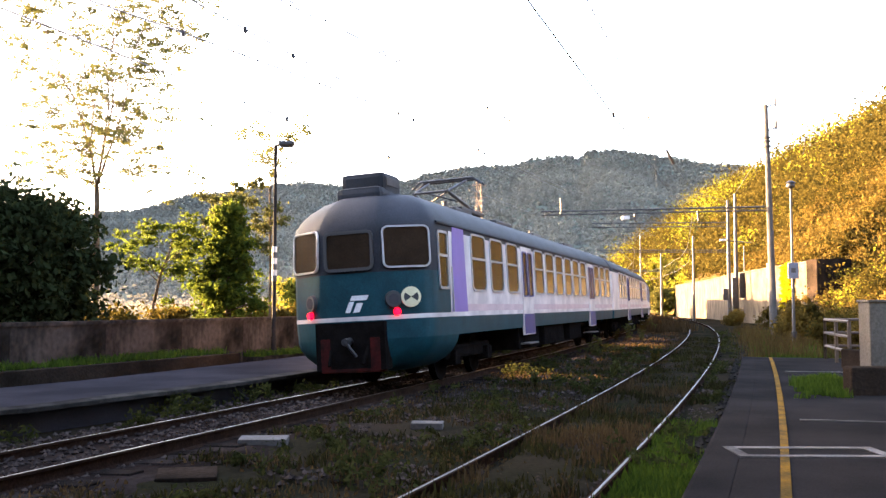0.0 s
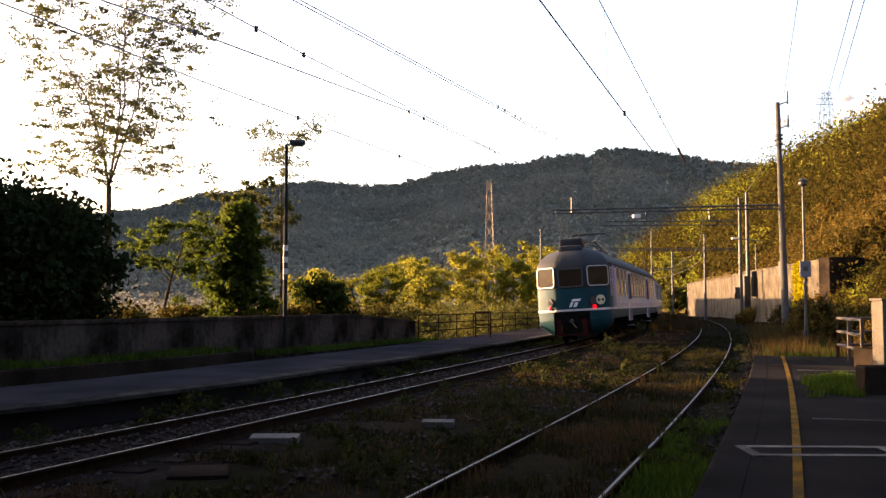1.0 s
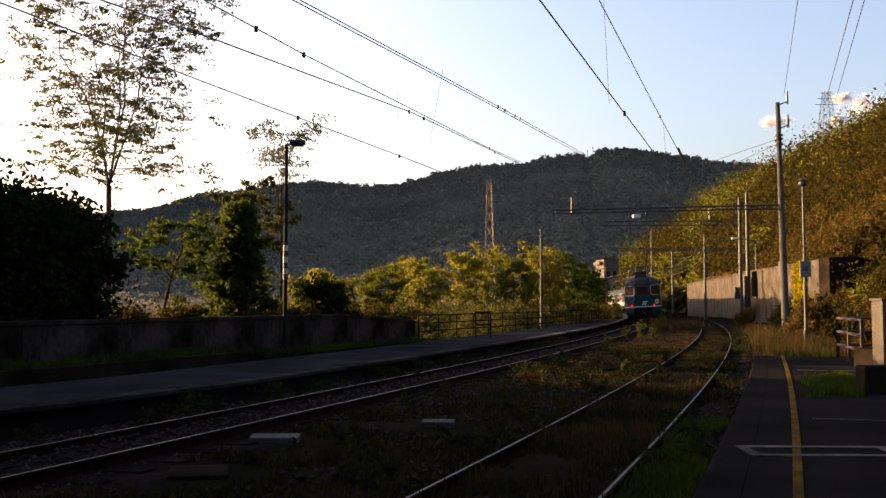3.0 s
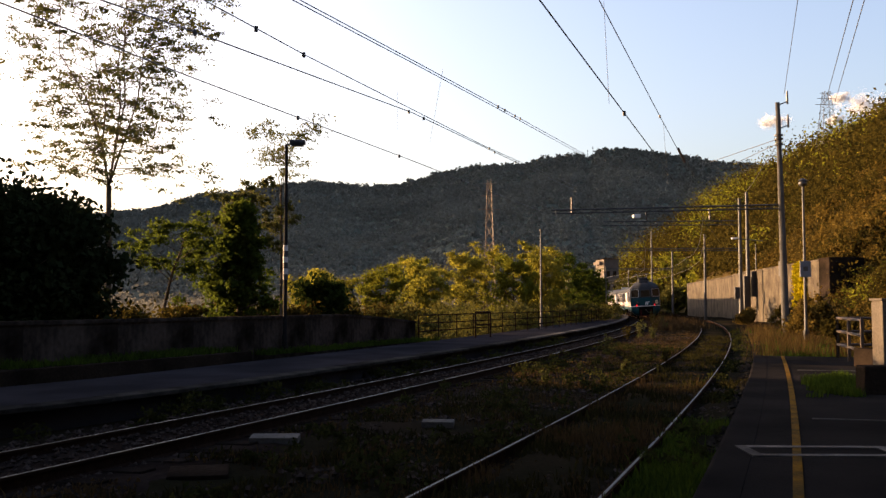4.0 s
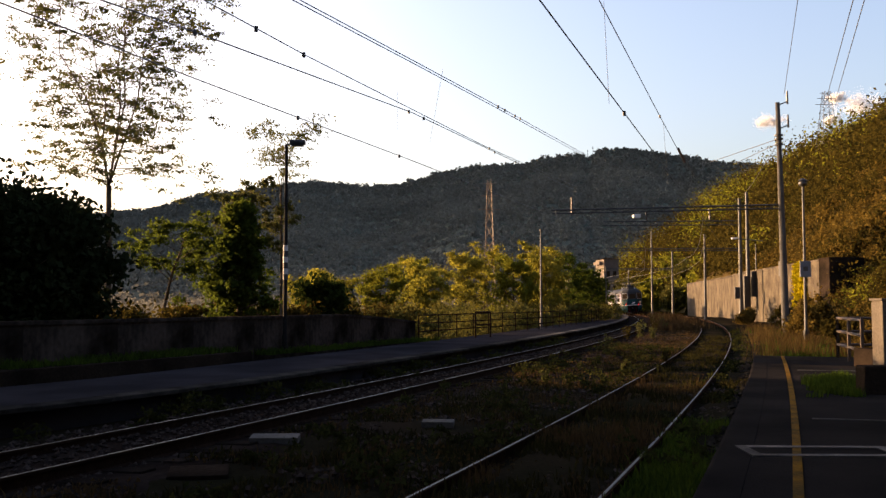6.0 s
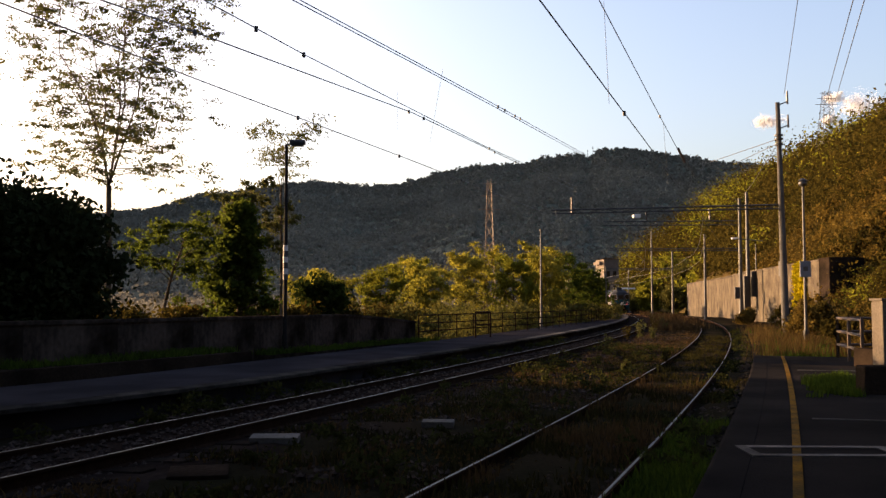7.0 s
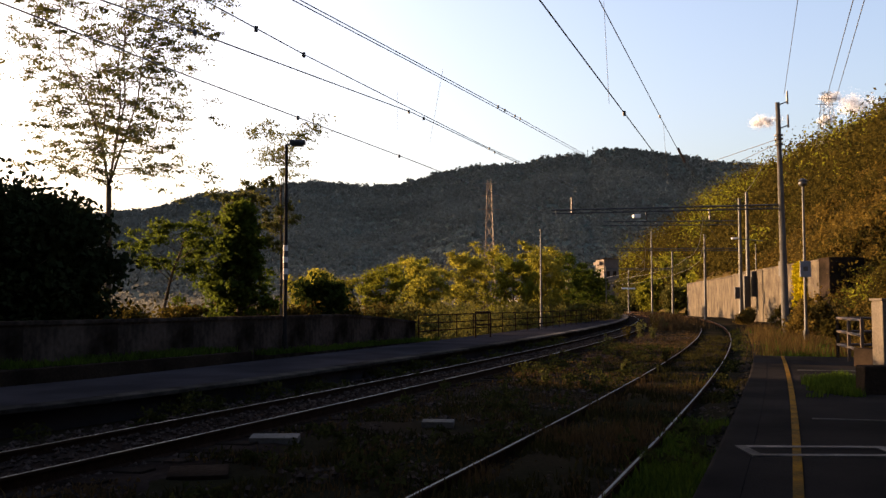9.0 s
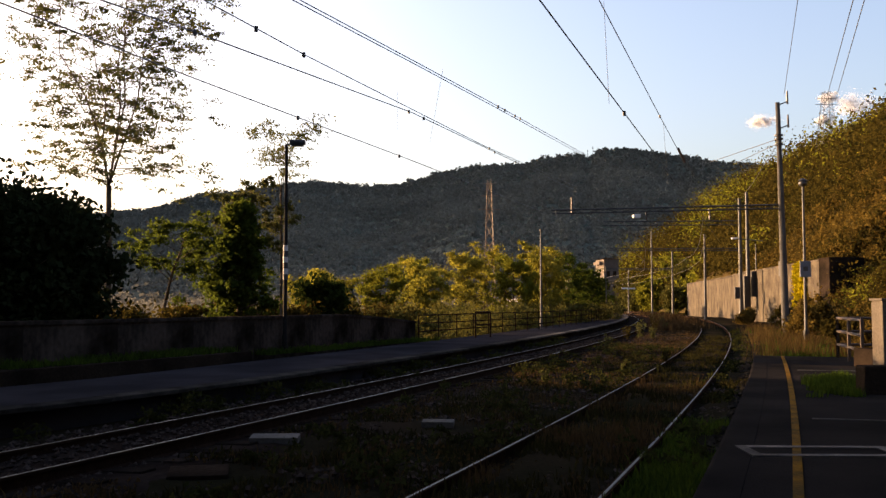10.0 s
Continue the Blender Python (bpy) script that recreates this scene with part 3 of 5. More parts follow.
# The four bushes left of x = -15 are unseen, added to shade the station.
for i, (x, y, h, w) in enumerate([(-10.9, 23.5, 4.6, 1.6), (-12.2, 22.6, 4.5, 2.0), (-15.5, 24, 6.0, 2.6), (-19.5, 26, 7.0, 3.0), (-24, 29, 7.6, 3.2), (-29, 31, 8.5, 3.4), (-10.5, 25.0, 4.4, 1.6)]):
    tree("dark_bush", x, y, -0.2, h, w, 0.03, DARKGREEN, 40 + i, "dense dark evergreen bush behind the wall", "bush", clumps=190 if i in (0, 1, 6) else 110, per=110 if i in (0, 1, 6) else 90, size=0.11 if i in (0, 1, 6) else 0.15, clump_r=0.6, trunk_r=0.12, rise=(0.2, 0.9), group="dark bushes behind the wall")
tree("round_shrub", -5.0, 38.5, -0.2, 2.6, 1.5, 0.05, SHRUB, 60, "round green shrub behind the wall", "shrub", clumps=70, per=130, size=0.12, clump_r=0.45, trunk_r=0.06)
for i, (x, y, h, w) in enumerate([(-7.5, 62, 3.7, 2.2), (-4.4, 66, 4.3, 2.3), (-1.2, 63, 4.4, 2.2), (1.6, 68, 5.7, 2.6), (5.0, 66, 5.3, 2.3), (6.9, 69, 6.3, 2.2),
                                  (8.0, 72, 6.2, 2.8), (10.6, 78, 6.2, 2.6), (13.0, 84, 5.4, 2.3), (3.5, 78, 6.6, 3.0), (-2.5, 76, 5.4, 2.8), (-10, 70, 4.0, 2.6), (15.5, 95, 4.8, 2.2)]):
    tree("riverside_tree", x, y, -0.4, h, w, 0.05, (RIVERLEAF, YELLOWLEAF, RIVERLEAF)[i % 3] if x < 9.5 else GREEN, 70 + i, "yellowing riverside tree beyond the railing", clumps=170, per=95, size=0.085, clump_r=0.4, trunk_r=0.09, flat=0.35, rise=(0.1, 0.75), group="riverside trees")


# ---- the train: four cars of one set ----
CAR_L = 24.9
PLAN = [(0.0, 0.0), (0.3, 0.0), (0.56, 0.02), (0.64, 0.05), (0.98, 0.28), (1.3, 0.5), (1.4, 0.6), (1.44, 0.74), (1.45, 0.95), (1.45, 1.7)]
LEVELS = [(0.95, 1.42, 0.0), (1.31, 1.45, 0.0), (1.39, 1.45, 0.0), (2.2, 1.45, 0.02), (3.02, 1.45, 0.06), (3.16, 1.43, 0.11), (3.31, 1.36, 0.2),
          (3.49, 1.23, 0.36), (3.66, 1.03, 0.58), (3.78, 0.77, 0.88), (3.86, 0.45, 1.25), (3.89, 0.12, 1.7)]


def car_body(root, cab):
    """Shell of stacked plan outlines; a faceted cab at the rear end, a flat end elsewhere."""
    h = CAR_L / 2
    flat = [(0.0, 0.0), (0.5, 0.0), (1.0, 0.0), (1.3, 0.0), (1.38, 0.01), (1.42, 0.04), (1.44, 0.08), (1.45, 0.14), (1.45, 0.95), (1.45, 1.7)]
    vs, fs, slots = [], [], []
    n = 0
    for z, w, e in LEVELS:
        ring = []
        for plan, s in ((PLAN if cab else flat, -1), (flat, 1)):
            ee = e if (plan is PLAN) else e * 0.15
            half = [(px * w / 1.45, s * (h - py - ee)) for px, py in plan]
            if s < 0:
                ring += [(-x, y) for x, y in reversed(half)] + half[1:]
            else:
                ring += list(reversed(half)) + [(-x, y) for x, y in half[1:]]
        n = len(ring)
        vs += [(x, y, z) for x, y in ring]
    cab_n = 2 * len(PLAN) - 1
    for i in range(len(LEVELS) - 1):
        for j in range(n):
            k = (j + 1) % n
            fs.append((i * n + j, i * n + k, (i + 1) * n + k, (i + 1) * n + j))
            onface = cab and j < cab_n - 1
            z = LEVELS[i][0]
            if z < 1.3:
                slots.append(0)
            elif z < 1.35:
                slots.append(1)
            elif i >= 5:
                slots.append(2)
            elif onface:
                slots.append(0 if i < 3 else 2)
            else:
                slots.append(1 if i < 4 else 2)
    fs += [tuple(range(n - 1, -1, -1)), tuple(range((len(LEVELS) - 1) * n, len(LEVELS) * n))]
    slots += [0, 2]
    ob = mesh_object("body", vs, fs, [TEAL, CARWHITE, CARGREY], root, slots=slots, label="teal and white body with a grey roof", smooth=True)
    ob.data.set_sharp_from_angle(angle=radians(38))
    return ob


def framed(root, m, w, hgt, glass, frame_mat, t=0.05, name="window", split=False):
    """A window in local x (width) and z (height), facing -y: rounded frame, pane set back, optional middle bar."""
    bm = bmesh.new()
    segs = 5
    r = min(w, hgt) * 0.16
    loops = []
    for inset, y in ((0.0, 0.02), (0.0, -0.025), (t, -0.025), (t, 0.0)):
        loop = []
        for cx, cz, a0 in ((1, 1, 0), (-1, 1, 90), (-1, -1, 180), (1, -1, 270)):
            rr = max(0.02, r - inset)
            for k in range(segs + 1):
                a = radians(a0 + 90 * k / segs)
                loop.append(bm.verts.new((cx * (w / 2 - inset - rr) + rr * math.cos(a), y, cz * (hgt / 2 - inset - rr) + rr * math.sin(a))))
        loops.append(loop)
    n = len(loops[0])
    for a, b in zip(loops, loops[1:]):
        for i in range(n):
            bm.faces.new((a[i], a[(i + 1) % n], b[(i + 1) % n], b[i]))
    if split:
        add_box(bm, -w / 2 + t, w / 2 - t, -0.03, 0.0, 0.06, 0.11)
    bmesh.ops.transform(bm, matrix=m, verts=bm.verts)
    f = part(name, bm, frame_mat, root)
    bm = bmesh.new()
    vs = []
    for cx, cz, a0 in ((1, 1, 0), (-1, 1, 90), (-1, -1, 180), (1, -1, 270)):
        rr = max(0.02, r - t)
        for k in range(segs + 1):
            a = radians(a0 + 90 * k / segs)
            vs.append(bm.verts.new((cx * (w / 2 - t - rr) + rr * math.cos(a), -0.006, cz * (hgt / 2 - t - rr) + rr * math.sin(a))))
    bm.faces.new(vs)
    bmesh.ops.transform(bm, matrix=m, verts=bm.verts)
    part("pane", bm, glass, f)
    return f


def bogie(root, y):
    b = part("bogie", box(-1.1, 1.1, y - 1.7, y + 1.7, 0.42, 0.72, 0.06), UNDER, root)
    for dy in (-1.25, 1.25):
        bm = bmesh.new()
        for s in (-1, 1):
            add_rod(bm, (s * 0.68, y + dy, 0.45), (s * 0.82, y + dy, 0.45), 0.45, sides=20)
        add_rod(bm, (-0.8, y + dy, 0.45), (0.8, y + dy, 0.45), 0.08)
        for s in (-1, 1):
            add_box(bm, s * 1.08 - 0.14, s * 1.08 + 0.14, y + dy - 0.18, y + dy + 0.18, 0.3, 0.62, 0.03)
        part("wheelset", bm, UNDER, b)


def rail_car(name, cab, label):
    root = empty(name)
    h = CAR_L / 2
    body = car_body(root, cab)
    # side windows, doors
    for s in (-1, 1):
        turn = pose(0, 0, 0, 0, 0, 90 if s > 0 else -90)
        ys = [3.85, 5.4, 6.95] + [10.1 + 1.5 * i for i in range(6)] + [20.7, 22.2, 23.7]
        for y in ys:
            framed(root, Matrix.Translation((s * 1.452, -h + y, 2.46)) @ turn, 1.18, 1.26, GLASS, CHROME, 0.045, "window", True)
        for y in (8.52, 19.2):
            d = part("door", box(s * 1.45 - 0.04, s * 1.45 + 0.025, -h + y - 0.62, -h + y + 0.62, 0.75, 3.08, 0.015), CARWHITE, root, "white folding door with blue lower panel")
            part("lower_panel", box(s * 1.478 - 0.012, s * 1.478 + 0.006, -h + y - 0.6, -h + y + 0.6, 0.78, 1.3, 0.004), DOORBLUE, d)
            for q in (-0.31, 0.31):
                framed(d, Matrix.Translation((s * 1.478, -h + y + q, 2.35)) @ turn, 0.46, 1.2, GLASS, DOORBLUE, 0.035, "door_window")
            part("step", box(s * 1.36 - 0.22, s * 1.36 + 0.2, -h + y - 0.55, -h + y + 0.55, 0.5, 0.54, 0.01), GALV, root)
        part("rain_gutter", box(s * 1.44 - 0.02, s * 1.44 + 0.03, -h + 1.0, h - 0.2, 3.13, 3.17), CARGREY, root)
        part("pale_pink_band", box(s * 1.45 - 0.004, s * 1.45 + 0.004, -h + 2.75, h - 0.15, 1.41, 1.56), PINKBAND, root)
        if cab:
            vs = [(s * (1.45 + o), -h + y, z) for o in (-0.004, 0.006) for y, z in ((1.78, 1.4), (2.86, 1.4), (2.78, 3.12), (2.0, 3.12))]
            mesh_object("lilac_panel", vs, [(0, 1, 2, 3), (7, 6, 5, 4), (0, 4, 5, 1), (1, 5, 6, 2), (2, 6, 7, 3), (3, 7, 4, 0)], PURPLE, root, "lilac painted panel behind the cab")
            framed(root, Matrix.Translation((s * 1.452, -h + 1.32, 2.42)) @ turn, 0.6, 1.15, GLASS, CHROME, 0.05, "cab_side_window", True)
            part("handrail", rod((s * 1.5, -h + 1.74, 1.4), (s * 1.5, -h + 1.74, 2.3), 0.018), CHROME, root)
    # roof: vents, louvre boxes
    for y, w, l, z in ((5.5, 0.45, 1.4, 3.77), (9.2, 0.5, 1.8, 3.77), (14, 0.4, 1.2, 3.79), (19, 0.5, 1.8, 3.77)):
        part("roof_vent", box(0.25 - w, 0.25 + w, -h + y - l / 2, -h + y + l / 2, z - 0.2, z + 0.13, 0.05), DARKMETAL, root)
    bogie(root, -h + 4.0)
    bogie(root, h - 4.0)
    for y, l in ((9, 2.4), (12.5, 3.0), (16.2, 2.2)):
        for s in (-1, 1):
            part("equipment_box", box(s * 0.9 - 0.42, s * 0.9 + 0.42, -h + y - l / 2, -h + y + l / 2, 0.38, 0.95, 0.03), UNDER, root)
    if cab:
        f = -h
        framed(root, Matrix.Translation((0.03, f + 0.01, 2.62)) @ pose(0, 0, 0, -1.6, 0, 0), 1.0, 0.76, GLASS, RUBBER, 0.06, "front_window")
        for s in (-1, 1):
            a = math.degrees(math.atan2(0.45, 0.66)) * s
            framed(root, Matrix.Translation((s * 1.02 + 0.035, f + 0.33 + 0.02 * s, 2.66)) @ pose(0, 0, 0, -2, 0, a) @ pose(0, -0.012, 0), 0.93, 0.8, GLASS, CHROME, 0.035, "corner_window")
            m = Matrix.Translation((s * 0.83, f + 0.16, 1.68)) @ pose(0, 0, 0, 0, 0, a)
            hl = part("headlight", rod(m @ Vector((0, 0.06, 0)), m @ Vector((0, -0.05, 0)), 0.17, 0.15, 20), RUBBER, root, "dark round headlight")
            part("lens", rod(m @ Vector((0, 0.0, 0)), m @ Vector((0, -0.06, 0)), 0.1, 0.1, 16), HEADGLASS, hl)
            m = Matrix.Translation((s * 0.88, f + 0.2, 1.45)) @ pose(0, 0, 0, 0, 0, a)
            part("tail_light", rod(m @ Vector((0, 0.04, 0)), m @ Vector((0, -0.06, 0)), 0.075, 0.06, 16), TAILRED, root, "lit red tail light")
        m = Matrix.Translation((1.1, f + 0.34, 1.71)) @ pose(0, 0, 0, 0, 0, math.degrees(math.atan2(0.45, 0.66)))
        dsc = part("tail_disc", rod(m @ Vector((0, -0.03, 0)), m @ Vector((0, -0.06, 0)), 0.19, 0.19, 28), CREAM, root, "round cream and black tail disc")
        bm = bmesh.new()
        for a0 in (-35, 145):
            vs = [bm.verts.new(m @ Vector((0, -0.064, 0)))] + [bm.verts.new(m @ Vector((0.14 * math.cos(radians(a0 + k * 14)), -0.064, 0.14 * math.sin(radians(a0 + k * 14))))) for k in range(6)]
            bm.faces.new(vs)
        part("disc_mark", bm, BLACKPAINT, dsc)
        # emblem: plain slanted bars
        bm = bmesh.new()
        for x0, z0, w, hh, sh in ((-0.16, 1.57, 0.1, 0.2, 0.09), (0.0, 1.57, 0.13, 0.17, 0.08), (-0.06, 1.79, 0.34, 0.09, 0.05)):
            vs = [bm.verts.new((x0 + a + 0.08, f - 0.008, z0 + b - 0.1)) for a, b in ((0, 0), (w, 0), (w + sh, hh), (sh, hh))]
            bm.faces.new(vs)
        part("emblem", bm, WHITEPAINT, root, "white slanted emblem")
        # rounded valance below the stripe; a dark block stands for the shaded coupling opening
        vs, fs = [], []
        rows = [(0.955, 0.985, 0.0), (0.8, 0.955, 0.02), (0.64, 0.88, 0.06), (0.5, 0.77, 0.12), (0.4, 0.64, 0.2), (0.34, 0.5, 0.28)]
        half = [p for p in PLAN]
        for z, w, e in rows:
            ring = [(-x * w, f + y + e) for x, y in reversed(half)] + [(x * w, f + y + e) for x, y in half[1:]]
            ring = [(-1.42 * w, f + 2.3)] + ring + [(1.42 * w, f + 2.3)]
            vs += [(x, y, z) for x, y in ring]
        n = len(vs) // len(rows)
        for i in range(len(rows) - 1):
            for j in range(n - 1):
                fs.append((i * n + j, i * n + j + 1, (i + 1) * n + j + 1, (i + 1) * n + j))
        fs.append(tuple(range((len(rows) - 1) * n, len(rows) * n)))
        mesh_object("valance", vs, fs, TEAL, root, smooth=True)
        bm = bmesh.new()
        for x, w in ((-0.5, 0.1), (0.5, 0.1)):
            add_box(bm, x - w, x + w, f - 0.035, f + 0.3, 0.42, 1.0, 0.01)
        add_box(bm, -0.6, 0.6, f - 0.034, f + 0.3, 0.36, 0.44, 0.02)
        part("buffer_beam", bm, REDBEAM, root, "dirty red coupling opening")
        # black block set proud of the valance, painting the shade inside the recess
        part("recess_shade_block", box(-0.7, 0.7, f - 0.03, f + 0.3, 0.4, 1.29, 0.01), UNDER, root)
        part("coupling_hook", rod((0, f + 0.1, 0.95), (0, f - 0.28, 0.93), 0.07), DARKMETAL, root)
        part("coupling_link", rod((0, f - 0.26, 0.95), (0.2, f - 0.22, 0.66), 0.03), DARKMETAL, root)
        part("brake_hose", rod((-0.4, f, 0.8), (-0.36, f - 0.2, 0.5), 0.03), UNDER, root)
        part("brake_hose", rod((0.35, f, 0.85), (0.3, f - 0.16, 0.52), 0.03), UNDER, root)
        # air box over the cab
        bm = bmesh.new()
        add_box(bm, -0.5, 0.42, f + 1.0, f + 1.95, 3.5, 4.24, 0.1)
        add_box(bm, -0.52, 0.44, f + 0.75, f + 1.6, 3.5, 3.94, 0.14)
        part("roof_air_box", bm, CARGREY, root, "grey air box on the cab roof")
        part("air_grille", box(0.424, 0.435, f + 1.12, f + 1.83, 3.98, 4.14), DARKMETAL, root)
        # pantograph
        p = part("pantograph_base", box(-0.7, 0.7, f + 5.3, f + 7.3, 3.86, 3.95, 0.02), DARKMETAL, root)
        for s in (-1, 1):
            part("arm_tube", rod((s * 0.55, f + 7.1, 3.95), (s * 0.42, f + 5.1, 4.32), 0.045), DARKMETAL, p)
            part("arm_tube", rod((s * 0.42, f + 5.1, 4.32), (s * 0.5, f + 6.5, 4.75), 0.03), DARKMETAL, p)
            part("arm_tube", rod((s * 0.48, f + 6.1, 4.14), (-s * 0.45, f + 5.5, 4.44), 0.02), DARKMETAL, p)
        part("arm_tube", rod((-0.42, f + 5.1, 4.32), (0.42, f + 5.1, 4.32), 0.03), DARKMETAL, p)
        bm = bmesh.new()
        for q in (6.4, 6.7):
            add_rod(bm, (-0.7, f + q, 4.79), (0.7, f + q, 4.79), 0.035)
            add_rod(bm, (-0.7, f + q, 4.79), (-0.92, f + q, 4.62), 0.03)
            add_rod(bm, (0.7, f + q, 4.79), (0.92, f + q, 4.62), 0.03)
        part("pantograph_head", bm, DARKMETAL, p)
        for x, y in ((-0.5, 4.6), (0.5, 4.6), (-0.5, 6.2), (0.5, 6.2), (0.3, 7.0), (-0.2, 7.3)):
            part("roof_insulator", rod((x, f + y, 3.65), (x, f + y, 4.0), 0.07), CERAMIC, root)
    else:
        part("gangway", box(-0.55, 0.55, -h - 0.25, -h + 0.05, 0.98, 3.15, 0.05), RUBBER, root)
    return tagged(root, label, "rail car", "cars of the train")


PINKBAND = material("pale_pink_band_paint", (0.5, 0.36, 0.36), 0.5, 0, 0.2, 1.5)
rear_car = rail_car("rail_car", True, "teal and white electric rail car with lit red tail lights")
middle_car = rail_car("rail_car", False, "teal and white trailer car coupled in the train")
cars = [rear_car, middle_car, copy_thing(middle_car, pose(0, 0, 0)), copy_thing(middle_car, pose(0, 0, 0))]

# arc length along the line
ARC_Y = np.linspace(-40, 420, 4601)
ARC_S = np.concatenate([[0], np.cumsum(np.hypot(np.diff(ARC_Y), np.diff([main_x(v) for v in ARC_Y])))])


def along(s):
    y = float(np.interp(s, ARC_S, ARC_Y))
    return Vector((main_x(y), y, 0.0))


def car_pose(s_rear):
    """A car whose tail is at arc length s_rear, its bogies on the curve, leaning inwards with the cant."""
    a, b = along(s_rear + 4.0), along(s_rear + CAR_L - 4.0)
    d = (b - a).normalized()
    c = along(s_rear + 4.0) + d * (CAR_L / 2 - 4.0)
    return Matrix.Translation(c) @ pose(0, 0, 0, 0, 0, -math.degrees(math.atan2(d.x, d.y))) @ pose(0, 0, 0, 0, -3.2, 0)


def tail_s(t):
    s0 = float(np.interp(17.3, ARC_Y, ARC_S))
    return s0 + 20.0 * t


def motions():
    for i, car in enumerate(cars):
        walk(car, [(t, car_pose(tail_s(t) + i * (CAR_L + 0.35))) for t in np.arange(0, 10.01, 0.5)])
    for puff in clouds:
        m = puff.matrix_basis.copy()
        walk(puff, [(0.0, m), (10.0, Matrix.Translation((-70, 0, 0)) @ m)])


# ---- weedy strips between and beside the rails ----
def strip(name, o0, o1, y0, y1, z, rough, mat, label, seed, nx=14, step=0.25):
    ys = np.arange(y0, y1, step)
    vs, fs = [], []
    for y in ys:
        for i in range(nx + 1):
            f = i / nx
            a, b = o0(y), o1(y)
            p = rail_point(y, a + (b - a) * f)
            h = z + rough * (noise.noise((p[0] * 1.3, p[1] * 1.3, seed)) + 0.6 * noise.noise((p[0] * 4, p[1] * 4, seed)))
            e = min(f, 1 - f) * 8
            vs.append((p[0], p[1], h - 0.1 * max(0, 1 - e)))
    w = nx + 1
    for j in range(len(ys) - 1):
        for i in range(nx):
            k = j * w + i
            fs.append((k, k + 1, k + w + 1, k + w))
    return tagged(mesh_object(name, vs, fs, mat, smooth=True), label, "ground", kind="structure")


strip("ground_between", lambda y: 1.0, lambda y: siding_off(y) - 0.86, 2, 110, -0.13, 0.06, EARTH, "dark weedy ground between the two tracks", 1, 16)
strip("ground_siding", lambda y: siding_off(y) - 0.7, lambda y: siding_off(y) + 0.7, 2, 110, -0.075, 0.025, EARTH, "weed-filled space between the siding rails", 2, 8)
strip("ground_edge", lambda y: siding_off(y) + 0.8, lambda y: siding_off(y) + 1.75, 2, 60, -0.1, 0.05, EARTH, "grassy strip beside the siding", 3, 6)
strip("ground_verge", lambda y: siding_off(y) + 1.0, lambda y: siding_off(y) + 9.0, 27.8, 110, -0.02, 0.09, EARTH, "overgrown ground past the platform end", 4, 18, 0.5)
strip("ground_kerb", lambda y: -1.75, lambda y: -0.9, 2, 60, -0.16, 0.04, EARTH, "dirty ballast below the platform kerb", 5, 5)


def blades(name, spots, per, height, spread, mat, seed, label, width=0.012):
    """Grass: thin bent blades round each spot (x, y, z, scale)."""
    rng = np.random.default_rng(seed)
    sp = np.array(spots, float)
    idx = np.repeat(np.arange(len(sp)), per)
    n = len(idx)
    sc = sp[idx, 3]
    base = sp[idx, :3] + np.stack([rng.normal(size=n) * spread * sc, rng.normal(size=n) * spread * sc, np.zeros(n)], 1)
    h = height * sc * (0.45 + 0.75 * rng.random(n))
    a = rng.random(n) * 6.283
    side = np.stack([np.cos(a), np.sin(a), np.zeros(n)], 1) * width * (0.7 + sc[:, None] * .5)
    b = rng.random(n) * 6.283
    bend = np.stack([np.cos(b), np.sin(b), np.zeros(n)], 1) * (h * rng.uniform(0.1, 0.55, n))[:, None]
    mid = base + bend * 0.35 + np.stack([np.zeros(n), np.zeros(n), h * 0.6], 1)
    tip = base + bend + np.stack([np.zeros(n), np.zeros(n), h], 1)
    v = np.stack([base - side, base + side, mid + side * .7, mid - side * .7, tip], 1).reshape(-1, 3)
    i = np.arange(n) * 5
    f = np.concatenate([np.stack([i, i + 1, i + 2], 1), np.stack([i, i + 2, i + 3], 1), np.stack([i + 3, i + 2, i + 4], 1)])
    me = bpy.data.meshes.new(name)
    me.vertices.add(len(v))
    me.vertices.foreach_set("co", v.ravel())
    me.loops.add(f.size)
    me.loops.foreach_set("vertex_index", f.ravel())
    me.polygons.add(len(f))
    me.polygons.foreach_set("loop_start", np.arange(len(f)) * 3)
    me.update(calc_edges=True)
    me.materials.append(mat)
    return tagged(new(name, me), label, "grass", kind="stuff")


BARE = ((-2.1, 11.7), (-0.07, 13.2), (-2.5, 9.6))     # slabs that lie clear of the weeds


def spots_between(n, o0, o1, y0, y1, z, seed, thr=-0.05, sc=(0.6, 1.3), power=1.6):
    rng = random.Random(seed)
    out = []
    while len(out) < n:
        y = y0 + (y1 - y0) * rng.random() ** power
        o = o0(y) + (o1(y) - o0(y)) * rng.random()
        p = rail_point(y, o, z)
        if noise.noise((p[0] * .7, p[1] * .7, seed)) > thr and all(math.hypot(p[0] - a, p[1] + 0.15 - b) > 0.85 for a, b in BARE):
            out.append((*p, rng.uniform(*sc)))
    return out


blades("grass_between", spots_between(1000, lambda y: 1.1, lambda y: siding_off(y) - 0.85, 5, 40, -0.15, 3, 0.02), 14, 0.12, 0.1, DARKGRASS, 1, "low green weeds between the tracks")
blades("dry_weeds_between", spots_between(900, lambda y: 1.1, lambda y: siding_off(y) - 0.85, 5, 80, -0.15, 8, 0.05), 10, 0.15, 0.1, DRYWEED, 2, "dry brown weeds between the tracks", 0.008)
